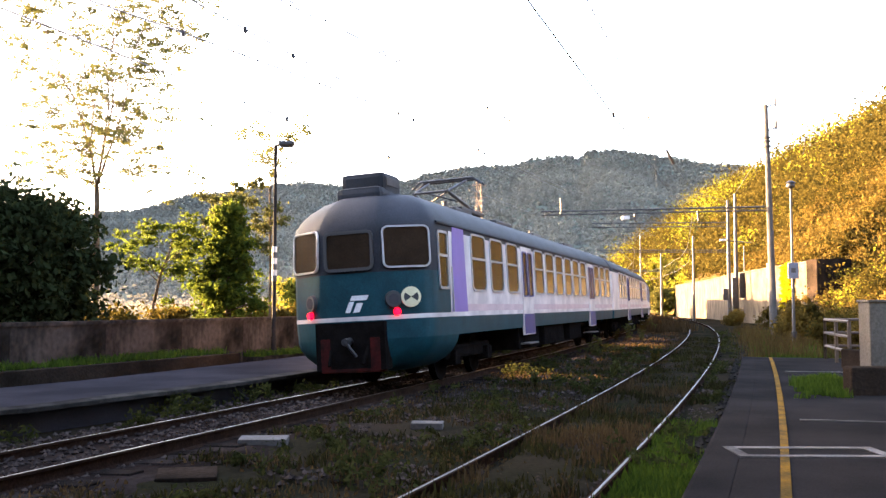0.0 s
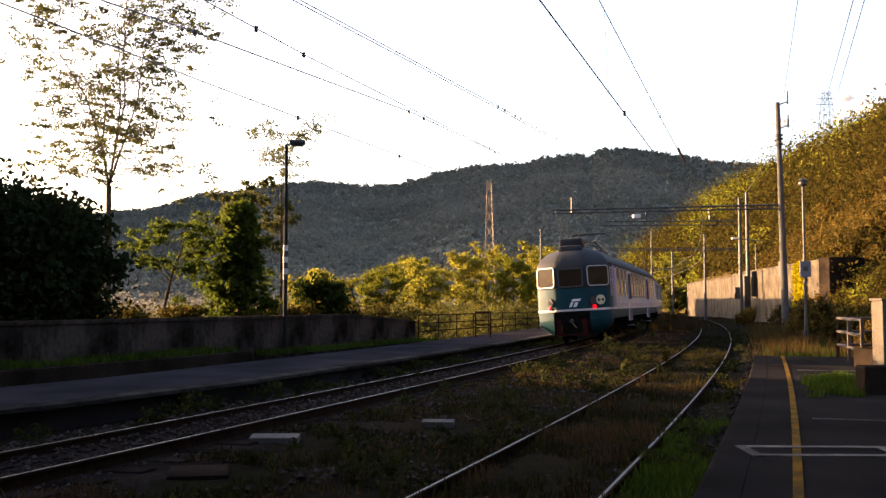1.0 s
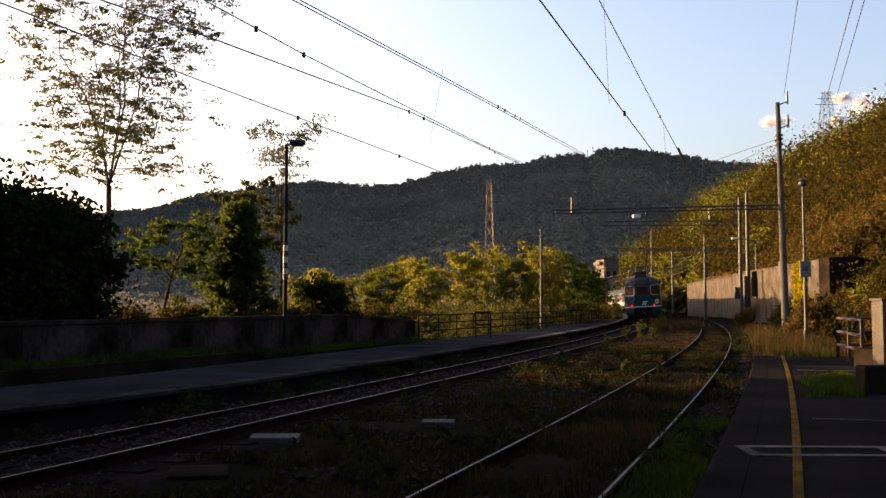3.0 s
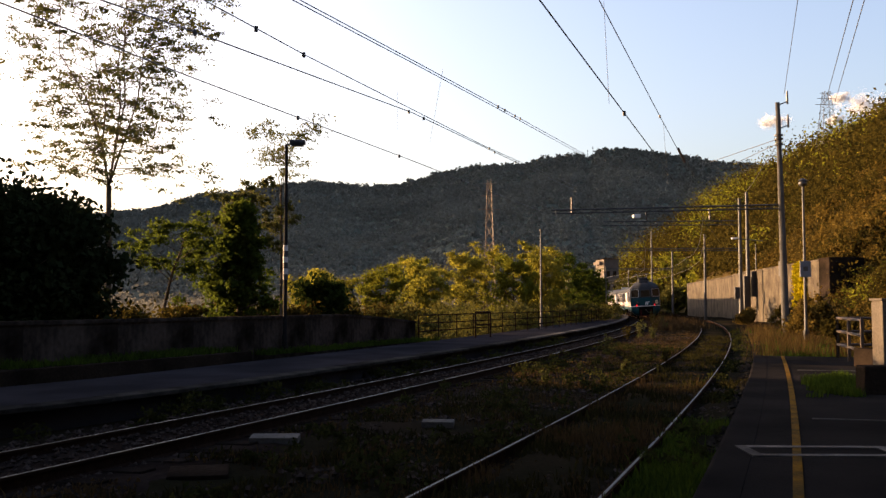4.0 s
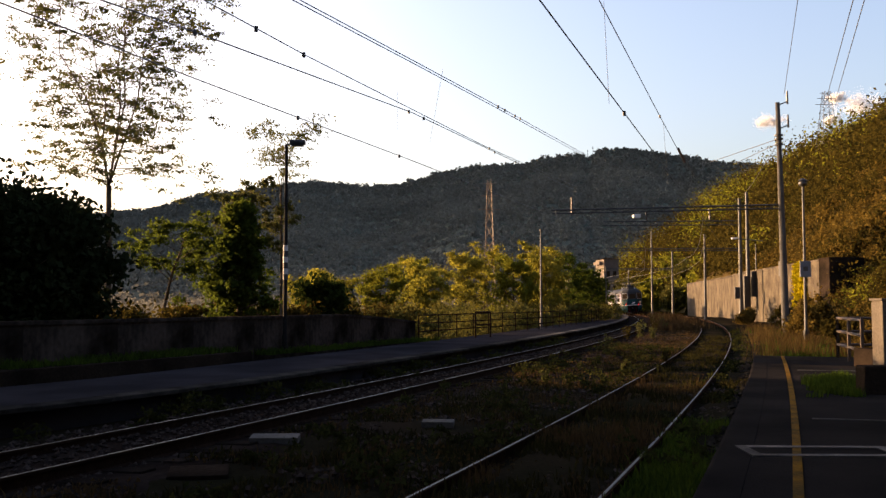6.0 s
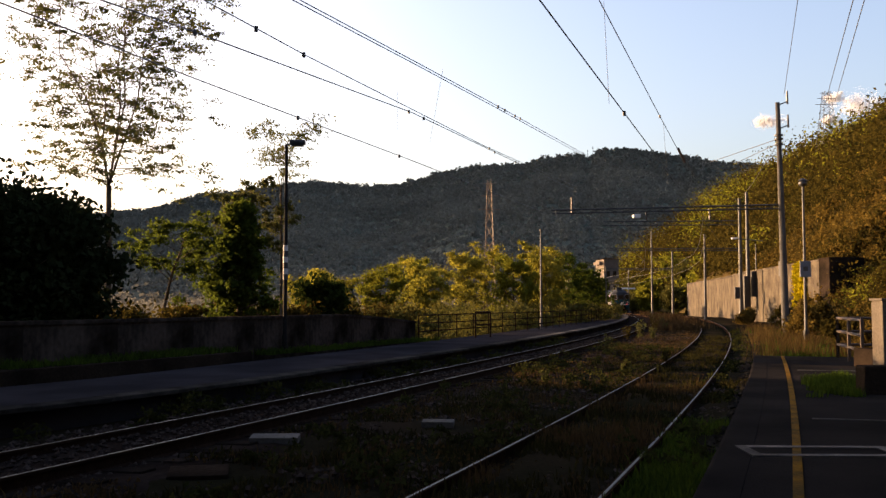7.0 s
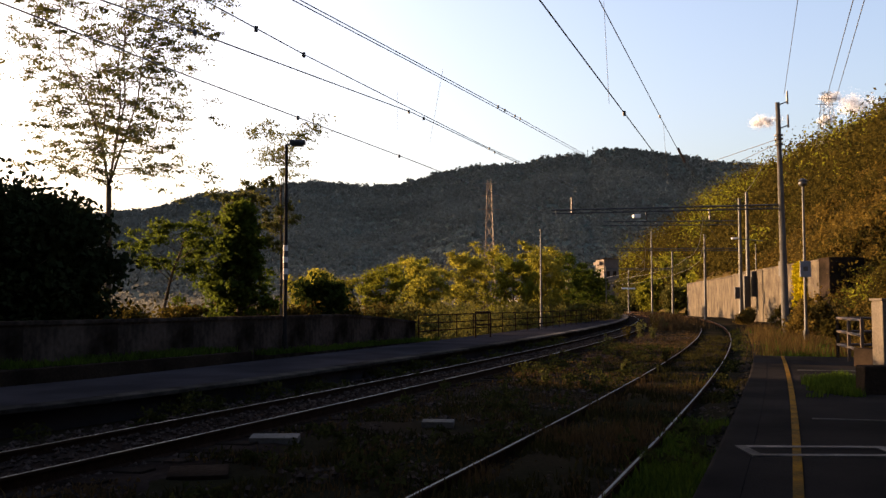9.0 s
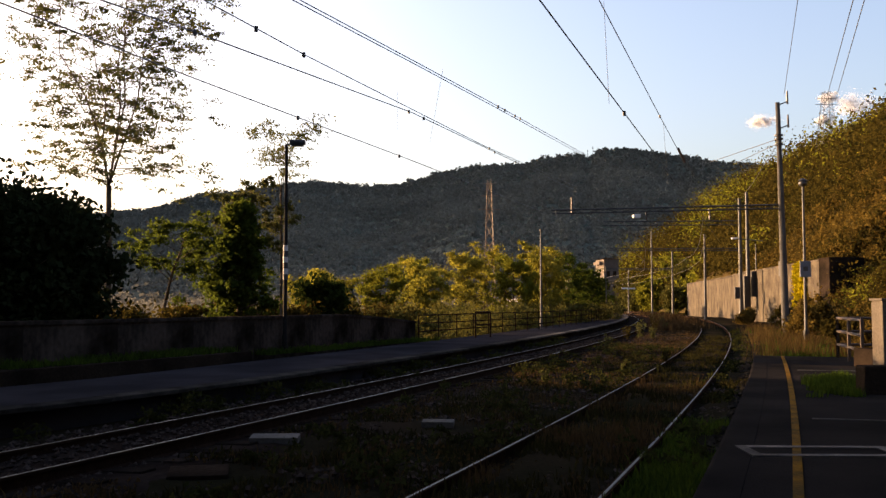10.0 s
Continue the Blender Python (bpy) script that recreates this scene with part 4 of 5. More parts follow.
blades("grass_siding", spots_between(600, lambda y: siding_off(y) - 0.68, lambda y: siding_off(y) + 0.68, 6, 50, -0.1, 5, 0.0), 12, 0.13, 0.09, DARKGRASS, 3, "green weeds between the siding rails")
blades("dry_weeds_siding", spots_between(420, lambda y: siding_off(y) - 0.68, lambda y: siding_off(y) + 0.68, 6, 22, -0.1, 6, -0.1), 12, 0.17, 0.08, DRYWEED, 4, "reddish dry weeds between the siding rails", 0.008)
blades("grass_edge", spots_between(620, lambda y: siding_off(y) + 0.86, lambda y: siding_off(y) + 1.6, 5, 16, -0.14, 7, -0.1, (0.6, 1.4)), 20, 0.16, 0.08, GRASS, 5, "lush green grass along the platform edge")
blades("edge_tufts", spots_between(150, lambda y: siding_off(y) + 0.9, lambda y: siding_off(y) + 1.6, 15, 32, -0.14, 17, 0.1, (0.4, 1.1)), 16, 0.15, 0.08, DARKGRASS, 15, "scattered grass tufts along the platform edge")
blades("dry_grass_verge", spots_between(420, lambda y: siding_off(y) + 1.9, lambda y: siding_off(y) + 5.0, 29, 62, -0.1, 9, 0.05, (0.25, 1.5)), 16, 0.5, 0.22, DRYGRASS, 6, "tall dry straw-coloured grass past the platform end", 0.01)
blades("grass_verge", spots_between(900, lambda y: siding_off(y) + 2.0, lambda y: siding_off(y) + 8.0, 28.2, 60, -0.1, 10, -0.1, (0.3, 1.4)), 20, 0.26, 0.18, GRASS, 7, "rough green grass past the platform end", 0.012)
blades("grass_far", spots_between(220, lambda y: 1.3, lambda y: siding_off(y) - 0.9, 60, 150, -0.15, 12, -0.3, (0.8, 1.8)), 16, 0.4, 0.3, DRYWEED, 8, "tall dry weeds between the tracks further on", 0.02)
blades("grass_wall_foot", [(wall_line(y) + random.uniform(0.1, 0.9), y, P, random.uniform(.6, 1.2)) for y in np.linspace(25.5, 35.5, 150)], 24, 0.16, 0.1, GRASS, 9, "green grass along the foot of the wall")
blades("grass_bed", [(wall_line(y) + random.uniform(0.15, 1.0), y, P + 0.17, random.uniform(.6, 1.2)) for y in np.linspace(13, 24, 220)], 22, 0.16, 0.1, GRASS, 10, "grass in the raised bed below the wall")
rng_ = random.Random(77)
blades("grass_tuft", [(6.72 + 0.42 * g_ + rng_.gauss(0, .16), 15.9 + g_, P - 0.01, rng_.uniform(.6, 1.2)) for g_ in (rng_.gauss(0, .7) for i in range(170))], 26, 0.17, 0.08, GRASS, 11, "patch of green grass on the platform by the parapet")


def stones(name, spots, mat, label, seed):
    rng = random.Random(seed)
    vs, fs = [], []
    for x, y, z, s in spots:
        r = s
        b = len(vs)
        for dx, dy, dz in ((1, 0, 0), (-.2, 1, 0), (-.9, -.3, 0), (.1, -1, 0), (.1, .1, .75), (0, 0, -.6)):
            vs.append((x + (dx + rng.uniform(-.3, .3)) * r, y + (dy + rng.uniform(-.3, .3)) * r, z + (dz + rng.uniform(-.2, .2)) * r))
        for i in range(4):
            fs += [(b + i, b + (i + 1) % 4, b + 4), (b + (i + 1) % 4, b + i, b + 5)]
    return tagged(mesh_object(name, vs, fs, mat), label, "stones", kind="stuff")


stones("ballast_stones", [(*p[:3], 0.022 + 0.02 * p[3]) for p in spots_between(9000, lambda y: -1.7, lambda y: 2.2, 8, 60, -0.12, 21, -9, (0, 1.3))], STONE, "dark ballast stones round the main track", 1)
stones("scattered_stones", [(*p[:3], 0.02 + 0.025 * p[3]) for p in spots_between(5000, lambda y: 1.5, lambda y: siding_off(y) + 1.6, 6, 50, -0.1, 22, 0.0, (0, 1.2))], STONE, "scattered ballast stones between the tracks", 2)
stones("broken_edge_stones", [(*p[:3], 0.03 + 0.05 * p[3]) for p in spots_between(380, lambda y: siding_off(y) + 1.35, lambda y: siding_off(y) + 1.65, 12, 34, -0.03, 23, -9, (0, 1.0), 1.0)], KERB, "pale broken stones along the platform edge", 3)

# slabs lying between the tracks
for x, y, w, l, rz, lab in ((-2.1, 11.7, 0.6, 0.3, 2, "pale concrete slab lying among the weeds"), (-0.07, 13.2, 0.45, 0.25, -5, "pale concrete slab lying among the weeds"), (-2.5, 9.6, 0.6, 0.5, 12, "flat grey stone slab sunk in the weeds")):
    tagged(part("concrete_slab", box(-w / 2, w / 2, -l / 2, l / 2, -0.06, 0.03, 0.012, pose(x, y, -0.06 if l < 0.5 else -0.115, 3, 0, rz)), MASTGREY if l < 0.5 else DARKCONCRETE), lab, "slab", "slabs between the tracks")
# inspection cover in the platform
cover = empty("inspection_cover", pose(3.62, 9.0, P, 0, 0, -2))
for n_, b_ in (("frame_bar", (-0.62, 0.62, 0.2, 0.31)), ("frame_bar", (-0.62, 0.62, -0.31, -0.2)), ("frame_bar", (-0.73, -0.62, -0.31, 0.31)), ("frame_bar", (0.62, 0.73, -0.31, 0.31))):
    part(n_, box(*b_, -0.05, 0.008), PALEKERB, cover)
part("lid", box(-0.615, 0.615, -0.195, 0.195, -0.05, 0.004), DARKASPHALT, cover)
tagged(cover, "inspection cover with a pale concrete frame in the asphalt", "cover")
for y in (14.3, 22.5):
    q = rail_point(y, siding_off(y) + 3.4)
    tagged(part("expansion_joint", box(-0.9, 0.9, -0.03, 0.03, -0.02, 0.005, 0, pose(q[0], q[1], P, 0, 0, -14)), PALEKERB), "pale joint across the asphalt platform", "joint", "platform joints")


# tall weeds
def weed(x, y, z, h, seed, mat, label):
    rng = random.Random(seed)
    root = empty("tall_weed", pose(x, y, z))
    bm = bmesh.new()
    cl = []
    for i in range(5):
        a, r = i * 1.3 + rng.random(), rng.uniform(.05, .3) * h
        e = Vector((math.cos(a) * r, math.sin(a) * r, h * rng.uniform(.65, 1)))
        limb(bm, [Vector((0, 0, 0)), e * 0.5 + Vector((0, 0, .05)), e], 0.012, 0.004, 5)
        cl += [(e.x * f, e.y * f, e.z * f, 0.1 * h) for f in (.4, .6, .8, 1)]
    part("stem", bm, BARK, root)
    leaves("foliage", cl, 16, 0.04, mat, seed, root)
    tagged(root, label, "weed", "tall weeds between the tracks")


for i, (x, y, h) in enumerate(((9.0, 42.5, 1.15), (8.6, 43.5, .8), (5.6, 32.0, .75), (9.9, 44, .7), (6.2, 26, .5), (4.4, 22.5, .45), (15.5, 66, 1.0), (13.2, 58, .9), (14.3, 60, .7), (2.2, 20, .35), (16.8, 75, 1.0), (18.0, 80, 1.2))):
    weed(x, y, -0.2, h, 200 + i, (LOCUST, OLIVELEAF, LOCUST)[i % 3], "tall leafy weed growing between the tracks")


# ---- posts, masts and wires ----
def lamp_post(x, y, z, h, head, label, band=False, sign=False, steel=None):
    root = empty("street_lamp", pose(x, y, z))
    part("pole", rod((0, 0, 0), (0, 0, h), 0.065, 0.045, 12), steel or GALV, root)
    part("base_collar", rod((0, 0, 0), (0, 0, 0.5), 0.085, 0.08, 12), steel or GALV, root)
    if head == "side":
        part("arm", rod((0, 0, h - 0.02), (0.22, -0.03, h + 0.06), 0.03, 0.03), GALV, root)
        bm = box(0.1, 0.55, -0.14, 0.14, h - 0.02, h + 0.12, 0.05)
        hd = part("lamp_head", bm, DARKMETAL, root)
        part("lamp_glass", box(0.14, 0.5, -0.1, 0.1, h - 0.06, h - 0.02, 0.015), HEADGLASS, hd)
    elif head == "globe":
        bm = bmesh.new()
        bmesh.ops.create_uvsphere(bm, u_segments=16, v_segments=10, radius=0.16, matrix=Matrix.Translation((0, 0, h + 0.12)) @ Matrix.Diagonal((1.1, 1.1, 0.8, 1)))
        hd = part("lamp_head", bm, GALV, root, smooth=True)
        part("lamp_cap", rod((0, 0, h + 0.22), (0, 0, h + 0.32), 0.21, 0.07, 16), DARKMETAL, hd)
    else:
        part("pole_cap", rod((0, 0, h), (0, 0, h + 0.12), 0.08, 0.06, 10), DARKMETAL, root)
    if band:
        for i in range(6):
            part("band", rod((0, 0, 2.1 + i * 0.17), (0, 0, 2.1 + (i + 1) * 0.17 - 0.004), 0.075, 0.075, 12), (BLACKPAINT, BANDWHITE)[i % 2], root)
    if sign:
        sg = part("sign_plate", box(-0.22, 0.22, -0.09, -0.06, 2.86, 3.5, 0.01), SIGNBLUE, root, "square grey sign plate")
        part("sign_ring", box(-0.09, 0.09, -0.097, -0.091, 3.1, 3.28, 0.002), GALV, sg)
        part("foot_box", box(-0.09, 0.09, -0.09, 0.09, 0, 0.75, 0.01), DARKMETAL, root)
    return tagged(root, label, "street lamp", "platform lamps")


lamp_post(-4.61, 27.1, P, 6.1, "side", "platform lamp post with a black and white band", True, False, SHADEPOLE)
lamp_post(5.5, 52.0, P, 5.45, "none", "plain grey platform lamp post by the railing")
lamp_post(14.45, 37, -0.2, 6.5, "globe", "platform lamp post carrying a square sign", False, True)
lamp_post(14.6, 83, P, 4.6, "none", "plain grey platform lamp post by the railing")


def mast(name, x, y, z, h, r, mat, label, lean=0.0):
    root = empty(name, pose(x, y, z, 0, lean, 0))
    part("shaft", rod((0, 0, -0.2), (0, 0, h), r, r * 0.55, 14), mat, root, smooth=False)
    part("foundation", box(-0.45, 0.45, -0.45, 0.45, -0.3, 0.12, 0.04), CONCRETE, root)
    return tagged(root, label, "mast", "catenary masts")


def lattice_beam(root, a, b, depth, name="beam"):
    """A light lattice beam: two chords with zigzag bracing."""
    a, b = Vector(a), Vector(b)
    n = max(4, int((b - a).length / 0.9))
    up = Vector((0, 0, depth))
    part("top_chord", rod(a + up, b + up, 0.05, 0.05, 6), DARKMETAL, root)
    part("bottom_chord", rod(a, b, 0.045, 0.045, 6), DARKMETAL, root)
    for i in range(n):
        p, q = a.lerp(b, i / n), a.lerp(b, (i + 1) / n)
        part("brace", rod(p if i % 2 else p + up, (q + up) if i % 2 else q, 0.018, 0.018, 5), DARKMETAL, root)


m1 = mast("catenary_mast", 18.45, 50, -0.2, 12.75, 0.215, MASTGREY, "tall tapered concrete mast carrying the overhead line", -0.9)
lattice_beam(m1, (0, 0, 6.95), (-12.0, 3.5, 7.2), 0.2)
for x0, z0, z1 in ((-10.9, 7.2, 8.1), (-3.6, 7.1, 6.5), (-6.9, 7.1, 6.6)):
    part("insulator", rod((x0, -x0 * 0.29, z0), (x0, -x0 * 0.29, z1), 0.06, 0.05, 8), CERAMIC, m1)
for z0 in (12.6, 11.3):
    part("bracket", rod((0, 0, z0), (0.5, -0.1, z0 + 0.18), 0.035), DARKMETAL, m1)
    part("bracket_insulator", rod((0.5, -0.1, z0 + 0.05), (0.5, -0.1, z0 + 0.75), 0.06, 0.05), CERAMIC, m1)
for z0 in (10.4, 10.7, 10.9):
    part("clamp", rod((0, 0, z0), (0, 0, z0 + 0.08), 0.23, 0.23, 12), DARKMETAL, m1)
part("floodlight", box(-7.6, -7.2, 2.0, 2.4, 6.75, 6.95, 0.03), WHITEPAINT, m1)
part("floodlight_arm", rod((-7.4, 2.15, 6.9), (-5.6, 1.6, 7.0), 0.025), GALV, m1)

m2 = mast("catenary_mast", 25.7, 80, -0.2, 10.9, 0.2, GALV, "slim steel mast with cabinets beside the siding")
m3 = mast("catenary_mast", 27.0, 82, -0.2, 11.7, 0.22, GALV, "slim steel mast with cabinets beside the siding")
for m_, x0, z0, z1 in ((m2, -0.45, 2.2, 3.2), (m3, -0.3, 1.4, 4.2), (m3, 0.35, 2.4, 4.6)):
    part("cabinet", box(x0 - 0.22, x0 + 0.22, -0.5, -0.2, z0, z1, 0.03), DARKMETAL, m_)
lattice_beam(m2, (0, 0, 8.6), (-11.5, 2.0, 8.7), 0.35)
part("lamp_arm", rod((0, -0.1, 7.35), (2.0, 0, 7.2), 0.05), GALV, m2)
part("lamp_head", box(-0.75, -0.2, -0.15, 0.15, 7.35, 7.5, 0.04), WHITEPAINT, m2)
m4 = mast("catenary_mast", 28.0, 99, -0.2, 9.2, 0.17, GALV, "slim steel mast with a lattice arm")
lattice_beam(m4, (4, -1, 7.4), (-9.6, 3, 7.6), 0.22)
m5 = mast("catenary_mast", 31.7, 128, -0.2, 9.0, 0.18, GALV, "slim steel mast with a lattice arm")
lattice_beam(m5, (0, 0, 6.4), (-9.0, 2, 6.5), 0.2)
m6 = mast("catenary_mast", 26.6, 118, -0.2, 11.0, 0.14, GALV, "slim steel mast beside the track")
m7 = mast("catenary_mast", 20.2, 116, -0.2, 6.2, 0.14, GALV, "short steel mast at the platform end")
m8 = mast("catenary_mast", 33.0, 165, -0.2, 8.0, 0.14, GALV, "slim steel mast with a cross arm")
part("cross_arm", box(-1.2, 1.2, -0.08, 0.08, 4.3, 4.6, 0.02), WHITEPAINT, m8)
m9 = mast("catenary_mast", 28.4, 84, -0.2, 7.2, 0.09, GALV, "thin lamp mast by the retaining wall")


def wire(name, pts, r, label, sag=0.0):
    """A thin cable through its supports."""
    cu = bpy.data.curves.new(name, "CURVE")
    cu.dimensions, cu.bevel_depth, cu.bevel_resolution = "3D", r, 1
    sp = cu.splines.new("POLY")
    fine = []
    for a, b in zip(pts, pts[1:]):
        a, b = Vector(a), Vector(b)
        for i in range(8):
            f = i / 8
            fine.append(a.lerp(b, f) - Vector((0, 0, sag * 4 * f * (1 - f))))
    fine.append(Vector(pts[-1]))
    sp.points.add(len(fine) - 1)
    for p, q in zip(sp.points, fine):
        p.co = (*q, 1)
    cu.materials.append(WIRE)
    return tagged(new(name, cu), label, "wire", "overhead wires")


def back(p, q, k):
    """p carried on beyond the camera, away from q."""
    return tuple(Vector(p) + (Vector(p) - Vector(q)) * k)


LINES = [
    ("messenger_wire", [(-3.94, 10.5, 5.11), (-3.43, 12.6, 5.36), (-0.73, 22, 6.18), (7.52, 52, 7.95), (7.56, 53.15, 8.05)], 0.011),
    ("contact_wire", [(-3.03, 11.5, 5.45), (-2.29, 15.2, 5.74), (1.26, 27, 6.21), (7.5, 52, 8.2), (7.56, 53.15, 8.08)], 0.009),
    ("feeder_wire", [(-2.36, 15, 6.61), (-0.54, 20, 6.86), (1.68, 27, 7.38), (7.86, 50, 9.62), (25.7, 80, 10.6)], 0.01),
    ("feeder_wire", [(-2.48, 15, 6.61), (-0.65, 20, 6.86), (1.56, 27, 7.37), (7.75, 50, 9.56), (25.7, 80, 10.5)], 0.01),
    ("contact_wire", [(-4.62, 9.5, 4.75), (-3.79, 14, 5.05), (-0.87, 24, 5.36), (6.4, 52, 6.45), (6.5, 53.45, 6.98)], 0.01),
    ("contact_wire", [(1.04, 9.8, 4.88), (4.45, 19.5, 4.84), (14.7, 49, 4.82)], 0.01),
    ("messenger_wire", [(2.55, 14.9, 6.58), (5.94, 25, 6.65), (7.89, 30.5, 6.52), (15.0, 50.8, 6.97)], 0.01),
    ("earth_wire", [(9.93, 25, 11.1), (18.63, 50, 13.07)], 0.012),
]
strung = []
for n_, pts, r in LINES:
    strung.append((wire(n_, [back(pts[0], pts[1], 3.0)] + pts, r, "dark overhead line wire strung above the tracks"), pts))
wire("power_line", [(2, 0, 21.5), (40.55, 90, 31.56), (79.17, 190, 42.78)], 0.05, "high-voltage cable strung to a pylon")
wire("power_line", [(3.3, 0, 21.5), (41.66, 90, 31.56), (81.3, 190, 43.37)], 0.05, "high-voltage cable strung to a pylon")
wire("stay_wire", [(18.1, 50, 10.5), (22.71, 78, 13.58)], 0.02, "dark wire running on from the concrete mast")
wire("stay_wire", [(18.1, 50, 10.24), (24.72, 78, 13.43)], 0.02, "dark wire running on from the concrete mast")
wire("stay_wire", [(18.0, 50, 9.97), (21.97, 65, 10.26), (26.9, 82, 11.4)], 0.02, "dark wire running on from the concrete mast")
for off, z0 in ((0, 5.3), (0.1, 6.5), (4.7, 5.3), (4.6, 6.6)):
    wire("contact_wire", [rail_point(y, off, z0 + 0.0) for y in (52, 82, 102, 130, 170, 230)], 0.018, "overhead line wire above the curved track", 0.25 if z0 > 6 else 0.0)
for a, b in (((-0.95, 19.0, 6.0), (-0.95, 19.0, 5.2)), ((0.0, 21.0, 7.0), (-0.3, 21.0, 5.3)), ((2.63, 14.9, 6.55), (2.7, 14.9, 4.86)), ((6.1, 25.4, 6.6), (6.2, 25.4, 4.85))):
    wire("dropper_wire", [a, b], 0.004, "thin dropper between two overhead wires")
# clips and small insulators on the wires
for w_, seg, f_ in ((0, 1, 0.0), (0, 1, 0.97), (0, 2, 0.03), (0, 2, 0.3), (0, 2, 0.42), (1, 0, 0.45), (1, 0, 0.98), (1, 2, 0.02), (2, 1, 0.97), (2, 2, 0.03), (2, 2, 0.1), (2, 2, 0.14),
                   (4, 1, 0.35), (4, 1, 0.92), (4, 2, 0.2), (4, 2, 0.3), (5, 0, 0.6), (6, 0, 0.97)):
    ob_, pts_ = strung[w_]
    p_ = Vector(pts_[seg]).lerp(Vector(pts_[seg + 1]), f_)
    part("clip", rod((p_.x, p_.y, p_.z - 0.05), (p_.x, p_.y, p_.z + 0.03), 0.028, 0.028, 8), DARKMETAL, ob_)
part("insulator", rod((7.6, 29.7, 6.6), (8.3, 31.6, 6.48), 0.045, 0.045, 8), CERAMIC, strung[6][0])


# ---- railings ----
def railing(name, pts, h, rails, step, mat, label, r=0.022):
    root = empty(name)
    for a, b in zip(pts, pts[1:]):
        a, b = Vector(a), Vector(b)
        n = max(1, round((b - a).length / step))
        for i in range(n + 1):
            p = a.lerp(b, i / n)
            part("post", rod(p, p + Vector((0, 0, h)), r * 1.2, r * 1.2, 6), mat, root)
        for k in range(rails):
            z = Vector((0, 0, h * (k + 1) / rails))
            part("rail", rod(a + z, b + z, r, r, 6), mat, root)
    return tagged(root, label, "railing", kind="")


railing("platform_railing", [(-0.95, 36.3, P), (5.2, 50.5, P), (10.0, 65, P), (15.5, 86, P)], 0.95, 3, 2.0, RUST, "rusty thin tube railing along the platform")
gate = railing("railing_gate", [(1.35, 38.6, P), (2.0, 39.2, P)], 1.05, 2, 1.0, RUST, "brown metal gate frame in the railing", 0.035)
railing("stair_railing", [(9.55, 21.2, P), (10.35, 24.4, P), (12.2, 23.9, P)], 1.03, 3, 1.5, RUSTPIPE, "brown tube railing round the stair opening", 0.035)
part("coping", box(7.03, 9.62, 14.88, 15.32, 1.66, 1.7, 0.01), CONCRETE, tagged(part("parapet", box(7.05, 9.6, 14.9, 15.3, -0.2, 1.66, 0.03, Matrix.Identity(4)), CONCRETE), "pale weathered concrete parapet by the platform", "parapet", kind="structure"))
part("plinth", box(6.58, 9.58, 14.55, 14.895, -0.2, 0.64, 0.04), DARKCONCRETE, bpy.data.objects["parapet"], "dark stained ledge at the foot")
tagged(part("stair_wall", box(9.3, 9.6, 15.35, 21.1, -0.2, 0.62, 0.03), DARKCONCRETE), "low concrete wall leading to the stair railing", "wall", kind="structure")


# ---- creeper and cabinets on the retaining wall ----
cre = [(25.2 + (y - 62) * 0.1217 - 0.1, y, z, 0.3) for y in np.linspace(65.2, 67.8, 7) for z in np.linspace(0.6, 4.3, 12) if random.random() < 0.8]
tagged(leaves("creeper", cre, 60, 0.16, IVY, 301, flat=0.0), "bright yellow creeper hanging down the wall", "creeper")
for y, z, w in ((71.0, 3.9, 0.5),):
    tagged(part("wall_cabinet", box(wall_x(y) - 0.4, wall_x(y) - 0.02, y, y + w, z - 0.2, z + 0.95, 0.03), DARKMETAL), "dark metal cabinet fixed on the retaining wall", "cabinet")


# ---- pylons ----
def pylon(x, y, z, h, w, label, k=1.0, steel=None):
    root = empty("pylon", pose(x, y, z))
    def at(f, i):
        s = w * (1 - 0.68 * f)
        return Vector((s * (1 if i in (0, 3) else -1), s * (1 if i < 2 else -1), h * f))
    for i in range(4):
        part("leg", rod(at(0, i), at(1, i), 0.16 * k, 0.09 * k, 5), steel or PYLONSTEEL, root)
    for n_ in range(9):
        f0, f1 = n_ / 9, (n_ + 1) / 9
        bm = bmesh.new()
        for i in range(4):
            add_rod(bm, at(f0, i), at(f1, (i + 1) % 4), 0.06 * k, None, 4)
            add_rod(bm, at(f0, (i + 1) % 4), at(f1, i), 0.06 * k, None, 4)
        part("bracing", bm, steel or PYLONSTEEL, root)
    for f, l in ((0.78, 2.3), (0.88, 1.9), (0.97, 1.4)):
        part("cross_arm", rod((-l, 0, h * f), (l, 0, h * f), 0.12 * k, 0.12 * k, 5), steel or PYLONSTEEL, root)
    return tagged(root, label, "pylon", "pylons")


pylon(10.06, 200, -1, 29.4, 1.35, "rusty lattice pylon standing behind the trees")
pylon(79.5, 190, 33, 12.5, 1.8, "grey lattice pylon on the ridge of the slope", 0.5, GALV)


def radio_mast(k, h):
    d = 1096
    root = empty("radio_mast", pose(k * d, d, far_height(k, d) - 1))
    part("pole", rod((0, 0, 0), (0, 0, h + 1), 0.3, 0.2, 6), GALV, root)
    part("aerial", box(-0.5, 0.5, -0.5, 0.5, h - 1.2, h + 0.4, 0.1), GALV, root)
    tagged(root, "thin grey radio mast on the wooded ridge", "radio mast", "masts on the ridge")


radio_mast(0.1572, 9.5)
radio_mast(0.163, 11.0)


